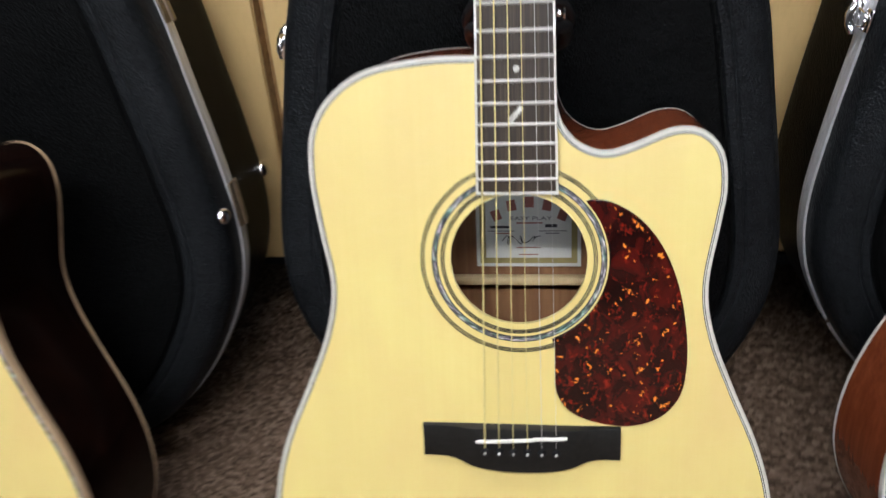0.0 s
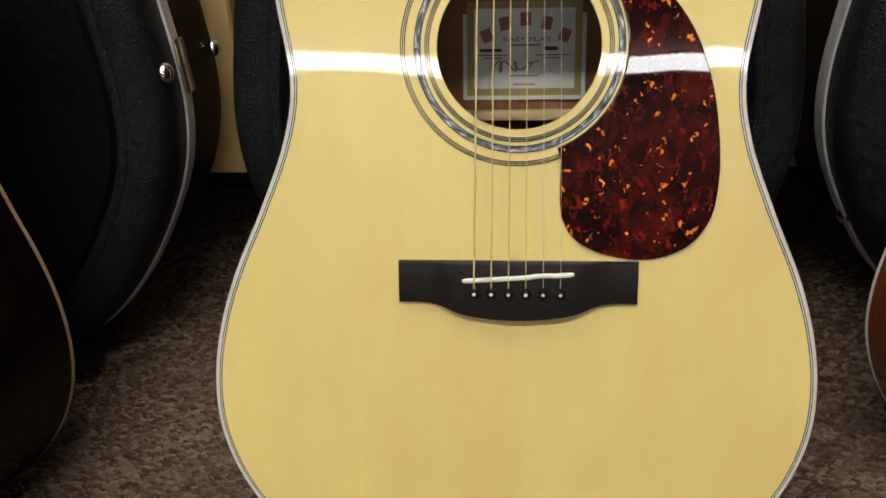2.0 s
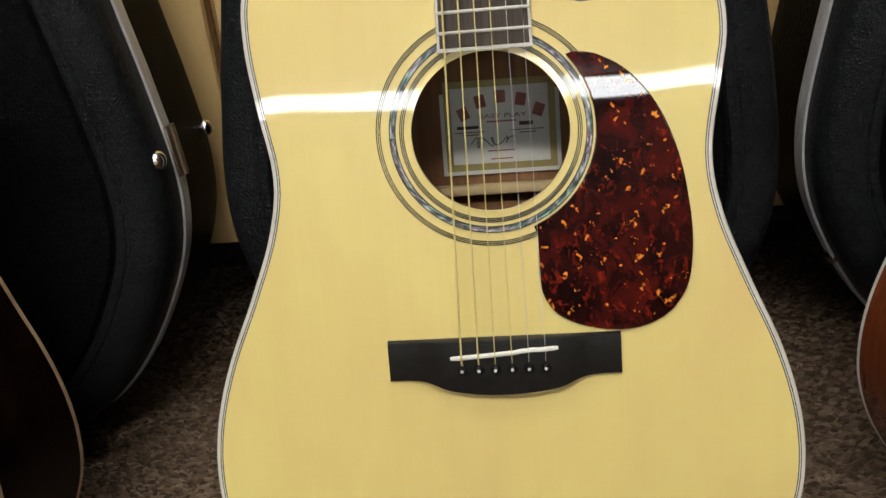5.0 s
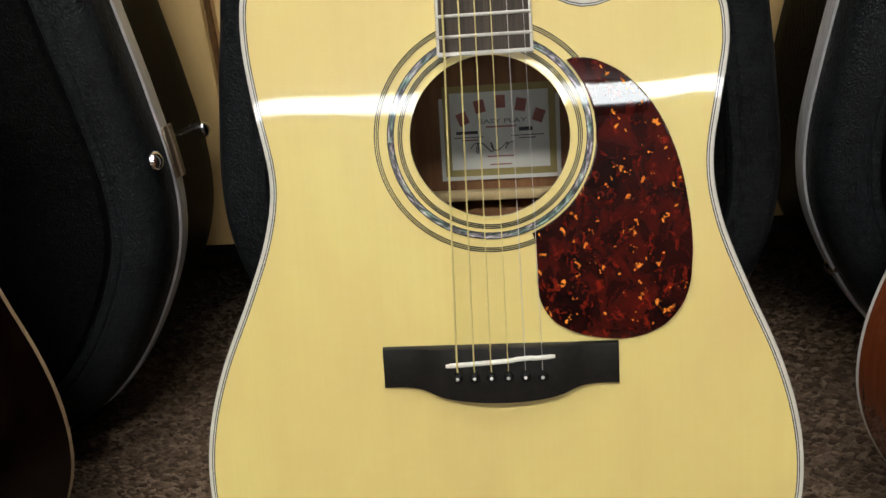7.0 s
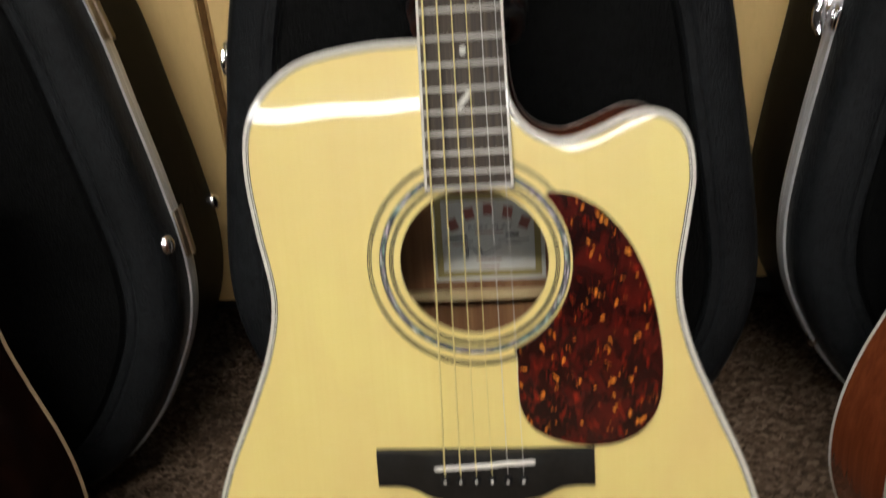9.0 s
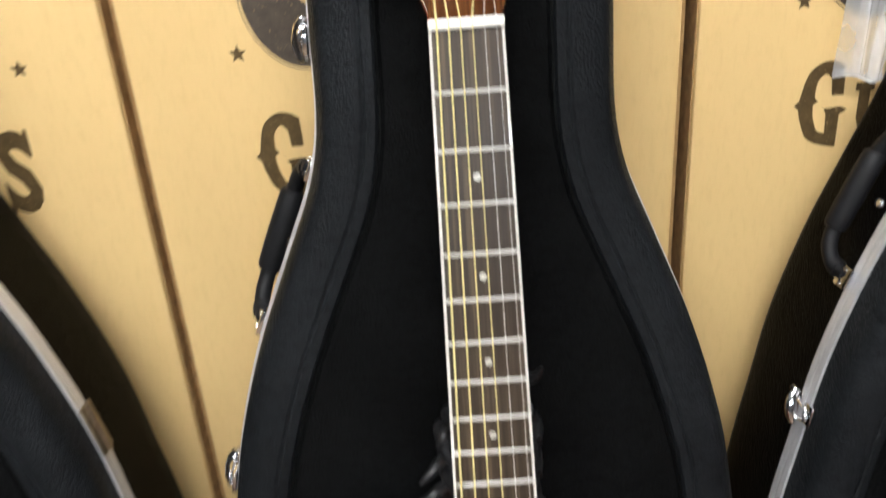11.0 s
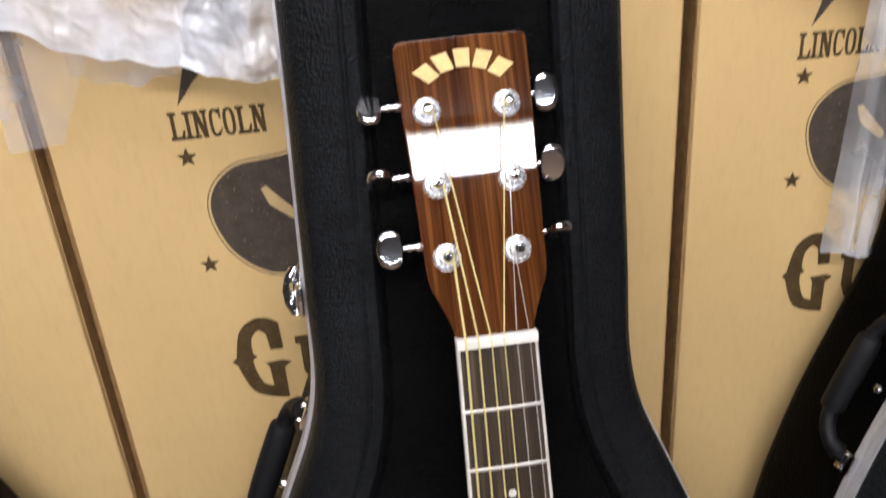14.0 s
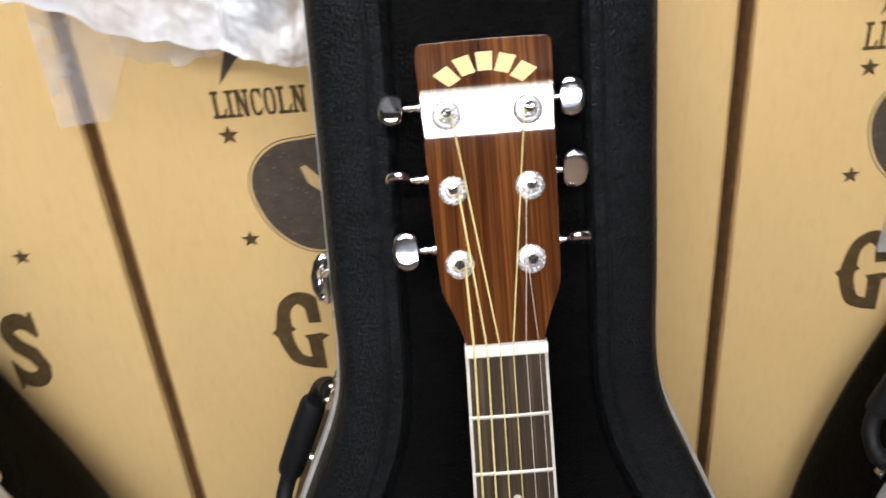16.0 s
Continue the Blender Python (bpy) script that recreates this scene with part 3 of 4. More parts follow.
    def thick(x):
        return -(0.0042 + 0.0048 / (1 + math.exp((abs(x) - 0.047) / 0.004)))

    cols = []
    for a, b in zip(low, up):
        t = thick(a.x)
        cols.append([(a.x, -0.0005, a.y), (a.x, t + 0.0016, a.y), (a.x, t + 0.0004, a.y + 0.0006), (a.x, t, a.y + 0.002), (b.x, t, b.y - 0.003), (b.x, t + 0.0004, b.y - 0.001), (b.x, t + 0.002, b.y), (b.x, -0.0005, b.y)])
    br = part("bridge", loft(cols, True, True, True), BRIDGE, g, "black ebony bridge")
    sd = resample([Vector((-0.0345, -0.0018)), Vector((0.0355, 0.0030))], 24, False)
    part("saddle", tube([(p.x, -0.0092 - 0.0008 * (1 - (p.x / 0.035) ** 2), p.y + (0.0005 if 0.009 < p.x < 0.022 else 0)) for p in sd], [0.0012] + [0.00165] * 22 + [0.0012], 10), BONE, br, "white bone saddle")
    for i in range(6):
        x = -0.0272 + 0.01088 * i
        part("bridge_pin", turned([(0.0002, -0.0128), (0.0016, -0.0126), (0.0030, -0.0113), (0.0034, -0.0100), (0.0030, -0.0090), (0.0022, -0.0085)], 14, m=Matrix.Translation((x, 0, -0.0098))), BLACKPLASTIC, br)
        part("pin_dot", turned([(0.0001, -0.0132), (0.0009, -0.0131), (0.0012, -0.0126)], 10, m=Matrix.Translation((x, 0, -0.0098))), PEARL, br, "white pearl dot")
    # fingerboard, frets, inlays
    z0, z1 = 0.193, 0.6475
    prof = [(z0, board_half(z0)), (z1, board_half(z1))]

    def board(wi, ya, yb2, za, zb):
        rings = []
        for z in (za, zb):
            h = board_half(z) - wi
            rings.append([(h * u, ya + 0.0007 * u * u, z) for u in (-1, -0.6, -0.2, 0.2, 0.6, 1)] + [(h, yb2, z), (-h, yb2, z)])
        return loft(rings, True, True, True)

    fb = part("fingerboard", board(0.0018, -0.0068, 0.0, z0 + 0.0022, z1), EBONY, g, "dark rosewood fingerboard")
    for sx in (-1, 1):
        rings = []
        for z, h in prof:
            rings.append([(sx * (h - 0.0018), -0.0062, z), (sx * (h - 0.0004), -0.0060, z), (sx * h, -0.0054, z), (sx * h, 0.0, z), (sx * (h - 0.0018), 0.0, z)])
        part("board_binding", loft(rings, True, True, True), WHITE, fb, "white fingerboard binding")
    part("board_binding", box(-board_half(z0), board_half(z0), -0.0062, 0.0, z0 - 0.0003, z0 + 0.0021, 0.0004), WHITE, fb, "white fingerboard binding")
    for k in range(1, 21):
        z = SCALE - fret_at(k)
        h = board_half(z) - 0.0003
        pts = [(h * u, -0.0066 + 0.0007 * u * u, z) for u in (-1, -0.9, -0.5, 0, 0.5, 0.9, 1)]
        part("fret", tube(pts, [0.0007] + [0.00115] * 5 + [0.0007], 8), NICKEL, fb)
    for k in (3, 5, 7, 9, 15):
        z = SCALE - (fret_at(k) + fret_at(k - 1)) / 2
        part("inlay_dot", turned([(0.0023, -0.0070), (0.0023, -0.0064)], 18, m=Matrix.Translation((0.0008, 0, z))), PEARL, fb, "pearl position dot")
    z = SCALE - (fret_at(17) + fret_at(16)) / 2
    part("inlay_dot", box(-0.0021, 0.0021, -0.0070, -0.0064, -0.0068, 0.0068, 0.0012), PEARL, fb, "slanted pearl inlay", m=Matrix.Translation((0, 0, z)) @ Matrix.Rotation(radians(42), 4, "Y"))
    part("nut", box(-0.0222, 0.0222, -0.0095, 0.001, 0.6475, 0.6535, 0.0009, 3), BONE, g, "white bone nut")
    # neck and heel
    rings = []
    for k in range(13):
        z = 0.285 + (0.655 - 0.285) * k / 12
        h = board_half(z) - 0.0002
        dep = 0.0145 + 0.003 * (0.655 - z) / 0.37 + 0.065 * max(0, 1 - (z - 0.285) / 0.045) ** 2.2
        rings.append([(h * math.cos(a), -0.0002 + dep * math.sin(a) ** 0.8, z) for a in [math.pi * q / 12 for q in range(13)]])
    part("neck", loft(rings, True, True, True), side, g, "polished mahogany neck")
    part("strap_button", turned([(0.0034, 0), (0.0020, 0.002), (0.0022, 0.006), (0.0042, 0.0075), (0.0038, 0.009), (0.001, 0.0094)], 16, m=Matrix.Translation((0.025, 0.018, 0.315)) @ Matrix.Rotation(radians(-90), 4, "Z")), CHROME, g, "chrome strap button")
    # headstock, in its own tilted frame
    hs = resample(spline([(-0.0215, -0.002), (-0.0222, 0.004), (-0.0265, 0.016), (-0.0312, 0.027), (-0.0325, 0.034)], 4) + [Vector((-0.0328, 0.04))] + spline([(-0.0371, 0.155), (-0.0369, 0.1590), (-0.0359, 0.1619), (-0.0335, 0.1632)], 4) + spline([(-0.031, 0.1633), (-0.012, 0.1637), (0, 0.1638), (0.012, 0.1637), (0.031, 0.1633)], 3)
                  + spline([(0.0335, 0.1632), (0.0359, 0.1619), (0.0369, 0.1590), (0.0371, 0.155)], 4) + [Vector((0.0328, 0.04))] + spline([(0.0325, 0.034), (0.0312, 0.027), (0.0265, 0.016), (0.0222, 0.004), (0.0215, -0.002)], 4), 220)
    head = part("headstock", slab(hs, 0.0018, 0.0125, 0.0006), side, g, "mahogany headstock", m=TILT)
    part("headplate", slab(inset(hs, 0.0003), 0.0, 0.0017, 0.0005), HEAD, head, "glossy striped rosewood face", m=TILT)
    for i in range(5):
        a = radians(90 + 40 - 20 * i)
        q = TILT @ Matrix.Translation((0.0315 * math.cos(a), 0, 0.1212 + 0.030 * math.sin(a))) @ Matrix.Rotation(-0.75 * (a - math.pi / 2), 4, "Y")
        lean = (0.0016, 0.0008, 0.0, -0.0008, -0.0016)[i]
        bm = loft([plane_ring([Vector((-0.0038 + lean, -0.0050)), Vector((0.0038 + lean, -0.0050)), Vector((0.0046 - lean, 0.0050)), Vector((-0.0046 - lean, 0.0050))], y) for y in (-0.0006, 0.0004)], True, True, True)
        part("logo_mark", bm, GOLD, head, "gold inlaid logo shape", m=q)
    posts = [(-0.0212, 0.0437), (-0.0218, 0.0834), (-0.0224, 0.1238), (0.0214, 0.1238), (0.0194, 0.0832), (0.0172, 0.0439)]
    turn_of = (8, 72, -34, 14, 26, 80)
    for i, (px, pu) in enumerate(posts):
        q = TILT @ Matrix.Translation((px, 0, pu))
        bm = turned([(0.0001, -0.0046), (0.0040, -0.0046), (0.0046, -0.0042), (0.0048, -0.0036), (0.0049, -0.0022), (0.0066, -0.0020), (0.0073, -0.0015), (0.0078, -0.0006), (0.0079, 0.0006)], 28)
        tn = part("tuner", bm, SATIN, g, "bright nickel tuning machine", m=q)
        bm = turned([(0.0001, -0.0118), (0.0019, -0.0117), (0.0027, -0.0108), (0.0024, -0.0080), (0.0027, -0.0060), (0.0029, -0.0048)], 18)
        part("tuner_post", bm, CHROME, tn, "chrome string post", m=q)
        part("post_slot", box(-0.0005, 0.0005, -0.01205, -0.0108, -0.0023, 0.0023), BLACKPLASTIC, tn, "dark slot across the post", m=q @ Matrix.Rotation(radians(20 + 37 * i), 4, "Y"))
        sx = -1 if px < 0 else 1
        edge = 0.0335 + 0.0042 * (pu - 0.034) / 0.13
        q2 = TILT @ Matrix.Translation((0, 0.023, pu + 0.0088)) @ Matrix.Diagonal((sx, 1, 1, 1))
        sh = turned([(0.0030, 0), (0.0030, 0.006), (0.0019, 0.0065), (0.0019, 0.009), (0.0028, 0.0094), (0.0028, 0.0108), (0.0017, 0.0112), (0.0017, 0.0135)], 14, m=Matrix.Translation((edge - (0.004 if sx < 0 else 0.0085), 0, 0)) @ Matrix.Rotation(radians(-90), 4, "Z"))
        part("tuner_shaft", sh, CHROME, tn, m=q2)
        kid = spline([(-0.0066, -0.0030), (-0.0052, -0.0092), (0.0002, -0.0112), (0.0056, -0.0088), (0.0078, -0.003), (0.0078, 0.003), (0.0056, 0.0088), (0.0002, 0.0112), (-0.0052, 0.0092), (-0.0066, 0.0030)], 4, True)
        kr = []
        for sc, y in ((0.62, -0.0026), (0.86, -0.0025), (0.95, -0.0019), (1.0, -0.0006), (1.0, 0.0006), (0.95, 0.0019), (0.86, 0.0025), (0.62, 0.0026)):
            kr.append([(p.x * sc, y, p.y * sc) for p in kid])
        part("tuner_button", loft(kr, True, True, True), CHROME, tn, "chrome kidney-shaped tuner button", m=q2 @ Matrix.Translation((edge + (0.0165 if sx < 0 else 0.0118), 0, 0)) @ Matrix.Rotation(radians(turn_of[i]), 4, "X"))
        part("gear_box", box(-0.007, 0.007, 0.0155, 0.0255, -0.011, 0.011, 0.002), CHROME, tn, m=q)
    # strings
    gauge = (0.00068, 0.00054, 0.00042, 0.00034, 0.00022, 0.00018)
    for i in range(6):
        xn, xs = -0.0172 + 0.0069 * i, -0.0272 + 0.01088 * i
        px, pu = posts[i]
        sg = 0.0026 if i < 3 else -0.0026
        end = TILT @ Vector((px + sg, -0.0075, pu - 0.001))
        wrap = [TILT @ Vector((px + abs(sg) * math.cos(a) * (1 if i < 3 else -1), -0.0075 - 0.0012 * a / 6.3, pu + 0.0027 * math.sin(a))) for a in [0.6 * q for q in range(22)]]
        zs = -0.0012 + 0.0042 * (xs + 0.0272) / 0.0544
        pts = [(xs, -0.0085, -0.0072), (xs, -0.0100, zs - 0.004), (xs, -0.01135 - 0.0004, zs), (xs + (xn - xs) * 0.5, -0.0106, zs + (0.648 - zs) * 0.5), (xn, -0.0098, 0.6478), (xn, -0.0097, 0.6530), tuple(end)] + [tuple(p) for p in wrap]
        part("string", tube(pts, gauge[i], 6), BRONZE if i < 4 else STEEL, g, "bronze wound string" if i < 4 else "plain steel string")
    return g


def stand_pose(x, y, lean=15.0, z=0.245, yaw=0.0, roll=0.0):
    return Matrix.Translation((x, y, z)) @ Matrix.Rotation(radians(roll), 4, "Y") @ Matrix.Rotation(radians(yaw), 4, "Z") @ Matrix.Rotation(radians(-lean), 4, "X")


guitar(stand_pose(0, 0), "cutaway acoustic guitar with glossy pale spruce top and tortoiseshell pickguard", MAHOGANY, None, WHITE)
guitar(stand_pose(*GUITAR_L), "cutaway acoustic guitar with dark sides, tan binding and abalone-trimmed spruce top", DARK_SIDE, ABALONE, TAN)
guitar(stand_pose(*GUITAR_R), "acoustic guitar with red-brown mahogany sides and white binding", MAHOGANY, None, WHITE)

# black rubber yoke behind the neck: rolled ribs, with soft fingers that stick out on both sides
pad = thing("neck_rest", stand_pose(0, 0), "black rubber neck rest with curled fingers behind the guitar's neck", "neck rest")
for sx in (-1, 1):
    for k in range(6):
        pts = [(sx * (0.020 + (0.015 - 0.001 * k) * math.sin(math.pi * q / 10) + 0.003 * math.sin(2.1 * k)), 0.020 + 0.075 * q / 10, 0.298 + 0.0175 * k + 0.008 * math.sin(q * 0.55 + 1.3 * k)) for q in range(11)]
        part("pad_roll", tube(pts, [0.0036 + 0.0022 * math.sin(math.pi * q / 10) for q in range(11)], 10), RUBBER, pad)
for sx, z, reach, rise in ((-1, 0.338, 0.034, -0.004), (-1, 0.362, 0.030, -0.014), (-1, 0.386, 0.017, -0.012), (1, 0.345, 0.014, 0.006), (1, 0.366, 0.015, 0.010), (1, 0.383, 0.013, 0.012), (1, 0.412, 0.018, 0.014)):
    pts = [(sx * (0.020 + reach * q / 8), 0.030 + 0.012 * math.sin(math.pi * q / 8), z + rise * (q / 8) ** 2 + 0.003 * math.sin(q * 0.8)) for q in range(9)]
    part("finger", tube(pts, [0.0042, 0.0046, 0.0048, 0.0046, 0.0042, 0.0036, 0.0029, 0.0020, 0.0008], 10), RUBBER, pad, "curled black rubber finger")


# ---- cases ----
CASE_HALF = [(0.0, 0.030), (0.065, 0.034), (0.1225, 0.058), (0.172, 0.108), (0.2108, 0.170), (0.2328, 0.225), (0.2387, 0.285), (0.2304, 0.36), (0.2189, 0.43), (0.204, 0.515), (0.1769, 0.605), (0.1439, 0.685), (0.1202, 0.742), (0.1103, 0.790), (0.1082, 0.86), (0.1045, 0.97), (0.1020, 1.06)]


def case_outline():
    top = [(0.1015 - 0.052 + 0.052 * math.cos(a), 1.075 + 0.052 * math.sin(a)) for a in [radians(18 * k) for k in range(1, 6)]]
    right = spline(CASE_HALF + top, 6)
    left = [Vector((-p.x, p.y)) for p in right[::-1]]
    return resample(right + left[1:-1], 200)


CASE_OUT = case_outline()


def slope_at(side, v):
    """The edge of the case at height v: x and the direction outwards."""
    best = min((p for p in CASE_OUT if p.x * side > 0), key=lambda p: abs(p.y - v))
    i = CASE_OUT.index(best)
    t = (CASE_OUT[(i + 1) % len(CASE_OUT)] - CASE_OUT[i - 1]).normalized()
    nrm = Vector((t.y, -t.x))
    if nrm.x * side < 0:
        nrm = -nrm
    return best, nrm


def edge_frame(side, v):
    p, nrm = slope_at(side, v)
    ang = math.atan2(nrm.y, nrm.x)
    # local x outwards from the edge, local y back, local z along the edge
    return Matrix.Translation((p.x, 0, p.y)) @ Matrix.Rotation(-ang, 4, "Y")


def guitar_case(m, label, handle_at, latches, studs, hinges):
    c = thing("guitar_case", m, label, "guitar case", "guitar cases")

    def rings(spec):
        return [plane_ring(inset(CASE_OUT, d), y) for d, y in spec]

    lid = [(0.004, -0.001), (0.0, -0.001), (0.0, -0.006), (0.0002, -0.0252), (0.002, -0.0378), (0.007, -0.0462), (0.014, -0.0508), (0.024, -0.0531), (0.033, -0.0546), (0.0343, -0.0544), (0.0355, -0.0533), (0.0368, -0.0533), (0.038, -0.0546), (0.042, -0.0551), (0.0448, -0.0546), (0.0465, -0.0517), (0.0485, -0.0514), (0.0505, -0.0546), (0.0515, -0.0559)]
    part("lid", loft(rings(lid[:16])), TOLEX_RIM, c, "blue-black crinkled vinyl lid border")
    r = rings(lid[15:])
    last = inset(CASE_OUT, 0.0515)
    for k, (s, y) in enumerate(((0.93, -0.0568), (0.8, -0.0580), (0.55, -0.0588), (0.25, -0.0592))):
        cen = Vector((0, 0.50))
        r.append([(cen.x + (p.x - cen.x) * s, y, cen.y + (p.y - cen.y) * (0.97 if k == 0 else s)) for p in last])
    part("lid_panel", loft(r, True, False, True), TOLEX_PANEL_SHADE, c, "padded vinyl lid panel inside a stitched groove, shade put into its colour")
    base = [(0.004, 0.001), (0.0, 0.001), (0.0, 0.006), (0.0002, 0.08), (0.0012, 0.100), (0.004, 0.1075), (0.010, 0.1120), (0.03, 0.1135)]
    part("base", loft(rings(base), True, True, True), TOLEX_SHELL_SHADE, c, "black textured vinyl shell, shade put into its colour")
    for ya, yb in ((-0.0085, -0.0004), (0.0004, 0.0085)):
        part("valance", loft(rings([(0.001, ya), (-0.0024, ya), (-0.0030, (ya + yb) / 2), (-0.0024, yb), (0.001, yb), (0.001, ya)])), ALUMINIUM, c, "silver aluminium edge strip")
    for side, v in latches:
        f = edge_frame(side, v) @ Matrix.Diagonal((1.15, 0.85, 0.74, 1))
        la = part("latch", box(0.001, 0.0055, 0.003, 0.024, -0.019, 0.019, 0.0016), CHROME, c, "chrome draw latch", m=f)
        part("latch_plate", box(0.002, 0.0055, -0.022, -0.006, -0.014, 0.014, 0.0012), CHROME, la, m=f)
        part("latch_lever", tube([(0.0065, 0.012, -0.020), (0.0085, 0.010, -0.012), (0.0095, 0.008, 0.0), (0.0095, 0.004, 0.012), (0.0075, 0.000, 0.022)], [0.003, 0.0048, 0.0055, 0.0048, 0.003], 10), CHROME, la, m=f)
        part("latch_loop", tube([(0.0065, 0.012, -0.010), (0.0085, -0.004, -0.010), (0.0075, -0.016, -0.008), (0.0075, -0.019, 0), (0.0075, -0.016, 0.008), (0.0085, -0.004, 0.010), (0.0065, 0.012, 0.010)], 0.0015, 8), CHROME, la, m=f)
        for k in (-0.015, 0.015):
            part("latch_rivet", turned([(0.0004, 0.0030), (0.0022, 0.0024), (0.0030, 0)], 10, m=f @ Matrix.Translation((0.0052, 0.020, k)) @ Matrix.Rotation(radians(-90), 4, "Z")), CHROME, la)
    for side, v in hinges:
        f = edge_frame(side, v)
        hi = part("hinge", box(0.0025, 0.0055, -0.011, 0.011, -0.024, 0.024, 0.001), BRASSY, c, "tarnished hinge plate", m=f)
        part("hinge_pin", tube([(0.006, 0, -0.024), (0.006, 0, 0.024)], 0.0028, 10), BRASSY, hi, m=f)
    for side, v, y in studs:
        f = edge_frame(side, v)
        part("stud", turned([(0.0005, 0.0072), (0.0045, 0.0064), (0.0075, 0.0042), (0.0090, 0.0015), (0.0090, -0.001)], 20, m=f @ Matrix.Translation((0, y, 0)) @ Matrix.Rotation(radians(-90), 4, "Z")), CHROME, c, "shiny domed metal stud")
    if handle_at:
        f = edge_frame(-1, handle_at)
        half = [(0.004, 0.012, 0.068), (0.008, 0.025, 0.066), (0.0115, 0.036, 0.057), (0.0125, 0.042, 0.046)]
        hp = [(x, y, -z) for x, y, z in half] + [(0.013, 0.044, -0.030), (0.013, 0.044, 0.0), (0.013, 0.044, 0.030)] + half[::-1]
        pts = spline(hp, 4)
        ha = part("handle", tube(pts, 0.0070, 12), BLACKPLASTIC, c, "black moulded carrying handle", m=f)
        part("grip", tube([(0.013, 0.044, z) for z in (-0.038, -0.037, -0.034, -0.02, 0.0, 0.02, 0.034, 0.037, 0.038)], [0.0075, 0.0095, 0.0106, 0.0110, 0.0112, 0.0110, 0.0106, 0.0095, 0.0075], 16), BLACKPLASTIC, ha, "thick black plastic grip", m=f)
        for k in (-1, 1):
            part("handle_mount", box(0.0005, 0.0070, 0.0015, 0.018, k * 0.070 - 0.010, k * 0.070 + 0.010, 0.0016), CHROME, ha, "chrome handle mount", m=f)
            part("handle_collar", tube([(0.0062, 0.019, k * 0.0672), (0.0088, 0.027, k * 0.0648)], [0.0084, 0.0080], 14), BLACKPLASTIC, ha, "black collar at the handle's end", m=f)
            for dk in (-0.0085, 0.0085):
                part("mount_rivet", turned([(0.0003, 0.0030), (0.0016, 0.0026), (0.0024, 0.0008), (0.0024, 0)], 12, m=f @ Matrix.Translation((0.0065, 0.010, k * 0.070 + dk * 0.75)) @ Matrix.Rotation(radians(-90), 4, "Z")), CHROME, ha)
        part("handle_rivet", turned([(0.0004, 0.0050), (0.0034, 0.0042), (0.0050, 0.0012), (0.0050, 0)], 16, m=f @ Matrix.Translation((0.0008, 0.021, 0)) @ Matrix.Rotation(radians(-90), 4, "Z")), CHROME, ha, "chrome domed rivet")
    return c


def case_pose(x, y=0.183, lean=9.7, yaw=0.0, roll=0.0):
    return Matrix.Translation((x, y, 0.0)) @ Matrix.Rotation(radians(roll), 4, "Y") @ Matrix.Rotation(radians(yaw), 4, "Z") @ Matrix.Rotation(radians(-lean), 4, "X")


guitar_case(case_pose(*CASE_C), "closed black hardshell guitar case leaning on cartons behind the guitar", 0.674, [(-1, 0.845), (-1, 0.475)], [(1, 0.322, 0.010)], [])
guitar_case(case_pose(*CASE_L), "closed black hardshell guitar case with silver edge and hinges", 0, [], [(1, 0.302, 0.100), (1, 0.308, -0.036), (1, 0.675, 0.010)], [(1, 0.308), (1, 0.520)])
guitar_case(case_pose(*CASE_R), "closed black hardshell guitar case with handle and chrome latches", 0.660, [(-1, 0.468)], [(-1, 0.141, 0.0)], [])

# ---- cartons ----
BOXES = [(-1.343, 0.4395, -0.005, 0), (-0.8195, 0.4395, -0.007, -0.0015), (-0.3005, 0.4395, 0, -0.0015), (0.2255, 0.4555, -0.007, 0.0065), (0.747, 0.4555, -0.007, 0.0065)]


def flat(poly, y):
    bm = bmesh.new()
    bm.faces.new([bm.verts.new((p[0], y, p[1])) for p in poly])
    return bm


def star(cx, cz, r):
    return [(cx + (r if k % 2 == 0 else r * 0.42) * math.sin(math.pi * k / 5), cz + (r if k % 2 == 0 else r * 0.42) * math.cos(math.pi * k / 5)) for k in range(10)]


def letter_g(x0, z0, w, h):
    """A heavy western G with spurs."""
    out = spline([(1.0, 0.93), (0.80, 1.0), (0.50, 1.0), (0.20, 0.86), (0.06, 0.55)], 4) + [Vector((-0.04, 0.5)), Vector((0.06, 0.44))] + spline([(0.10, 0.34), (0.28, 0.10), (0.60, 0.0), (0.98, -0.04)], 4)
    inn = [Vector((0.98, 0.36)), Vector((1.14, 0.42)), Vector((0.98, 0.46)), Vector((0.62, 0.44)), Vector((0.55, 0.50)), Vector((0.68, 0.38))] + spline([(0.70, 0.14), (0.52, 0.18), (0.40, 0.36), (0.38, 0.5)], 3) + [Vector((0.48, 0.53))] + spline([(0.40, 0.58), (0.42, 0.76), (0.58, 0.86), (0.72, 0.80)], 3) + [Vector((0.76, 0.60)), Vector((1.02, 0.60))]
    return [(x0 + p.x * w, z0 + p.y * h) for p in out + inn]


def letter_u(x0, z0, w, h):
    """A heavy western U with slab serifs."""
    out = [(0.0, 1.0), (0.0, 0.86), (0.09, 0.84), (0.09, 0.34), (0.20, 0.08), (0.42, 0.0), (0.64, 0.04), (0.76, 0.14), (0.78, 0.0), (1.0, 0.0), (1.0, 0.14), (0.93, 0.17), (0.93, 0.84), (1.0, 0.86), (1.0, 1.0),
           (0.62, 1.0), (0.62, 0.86), (0.70, 0.84), (0.70, 0.36), (0.62, 0.22), (0.50, 0.18), (0.38, 0.24), (0.34, 0.38), (0.34, 0.84), (0.42, 0.86), (0.42, 1.0)]
    return [(x0 + a * w, z0 + b * h) for a, b in out]


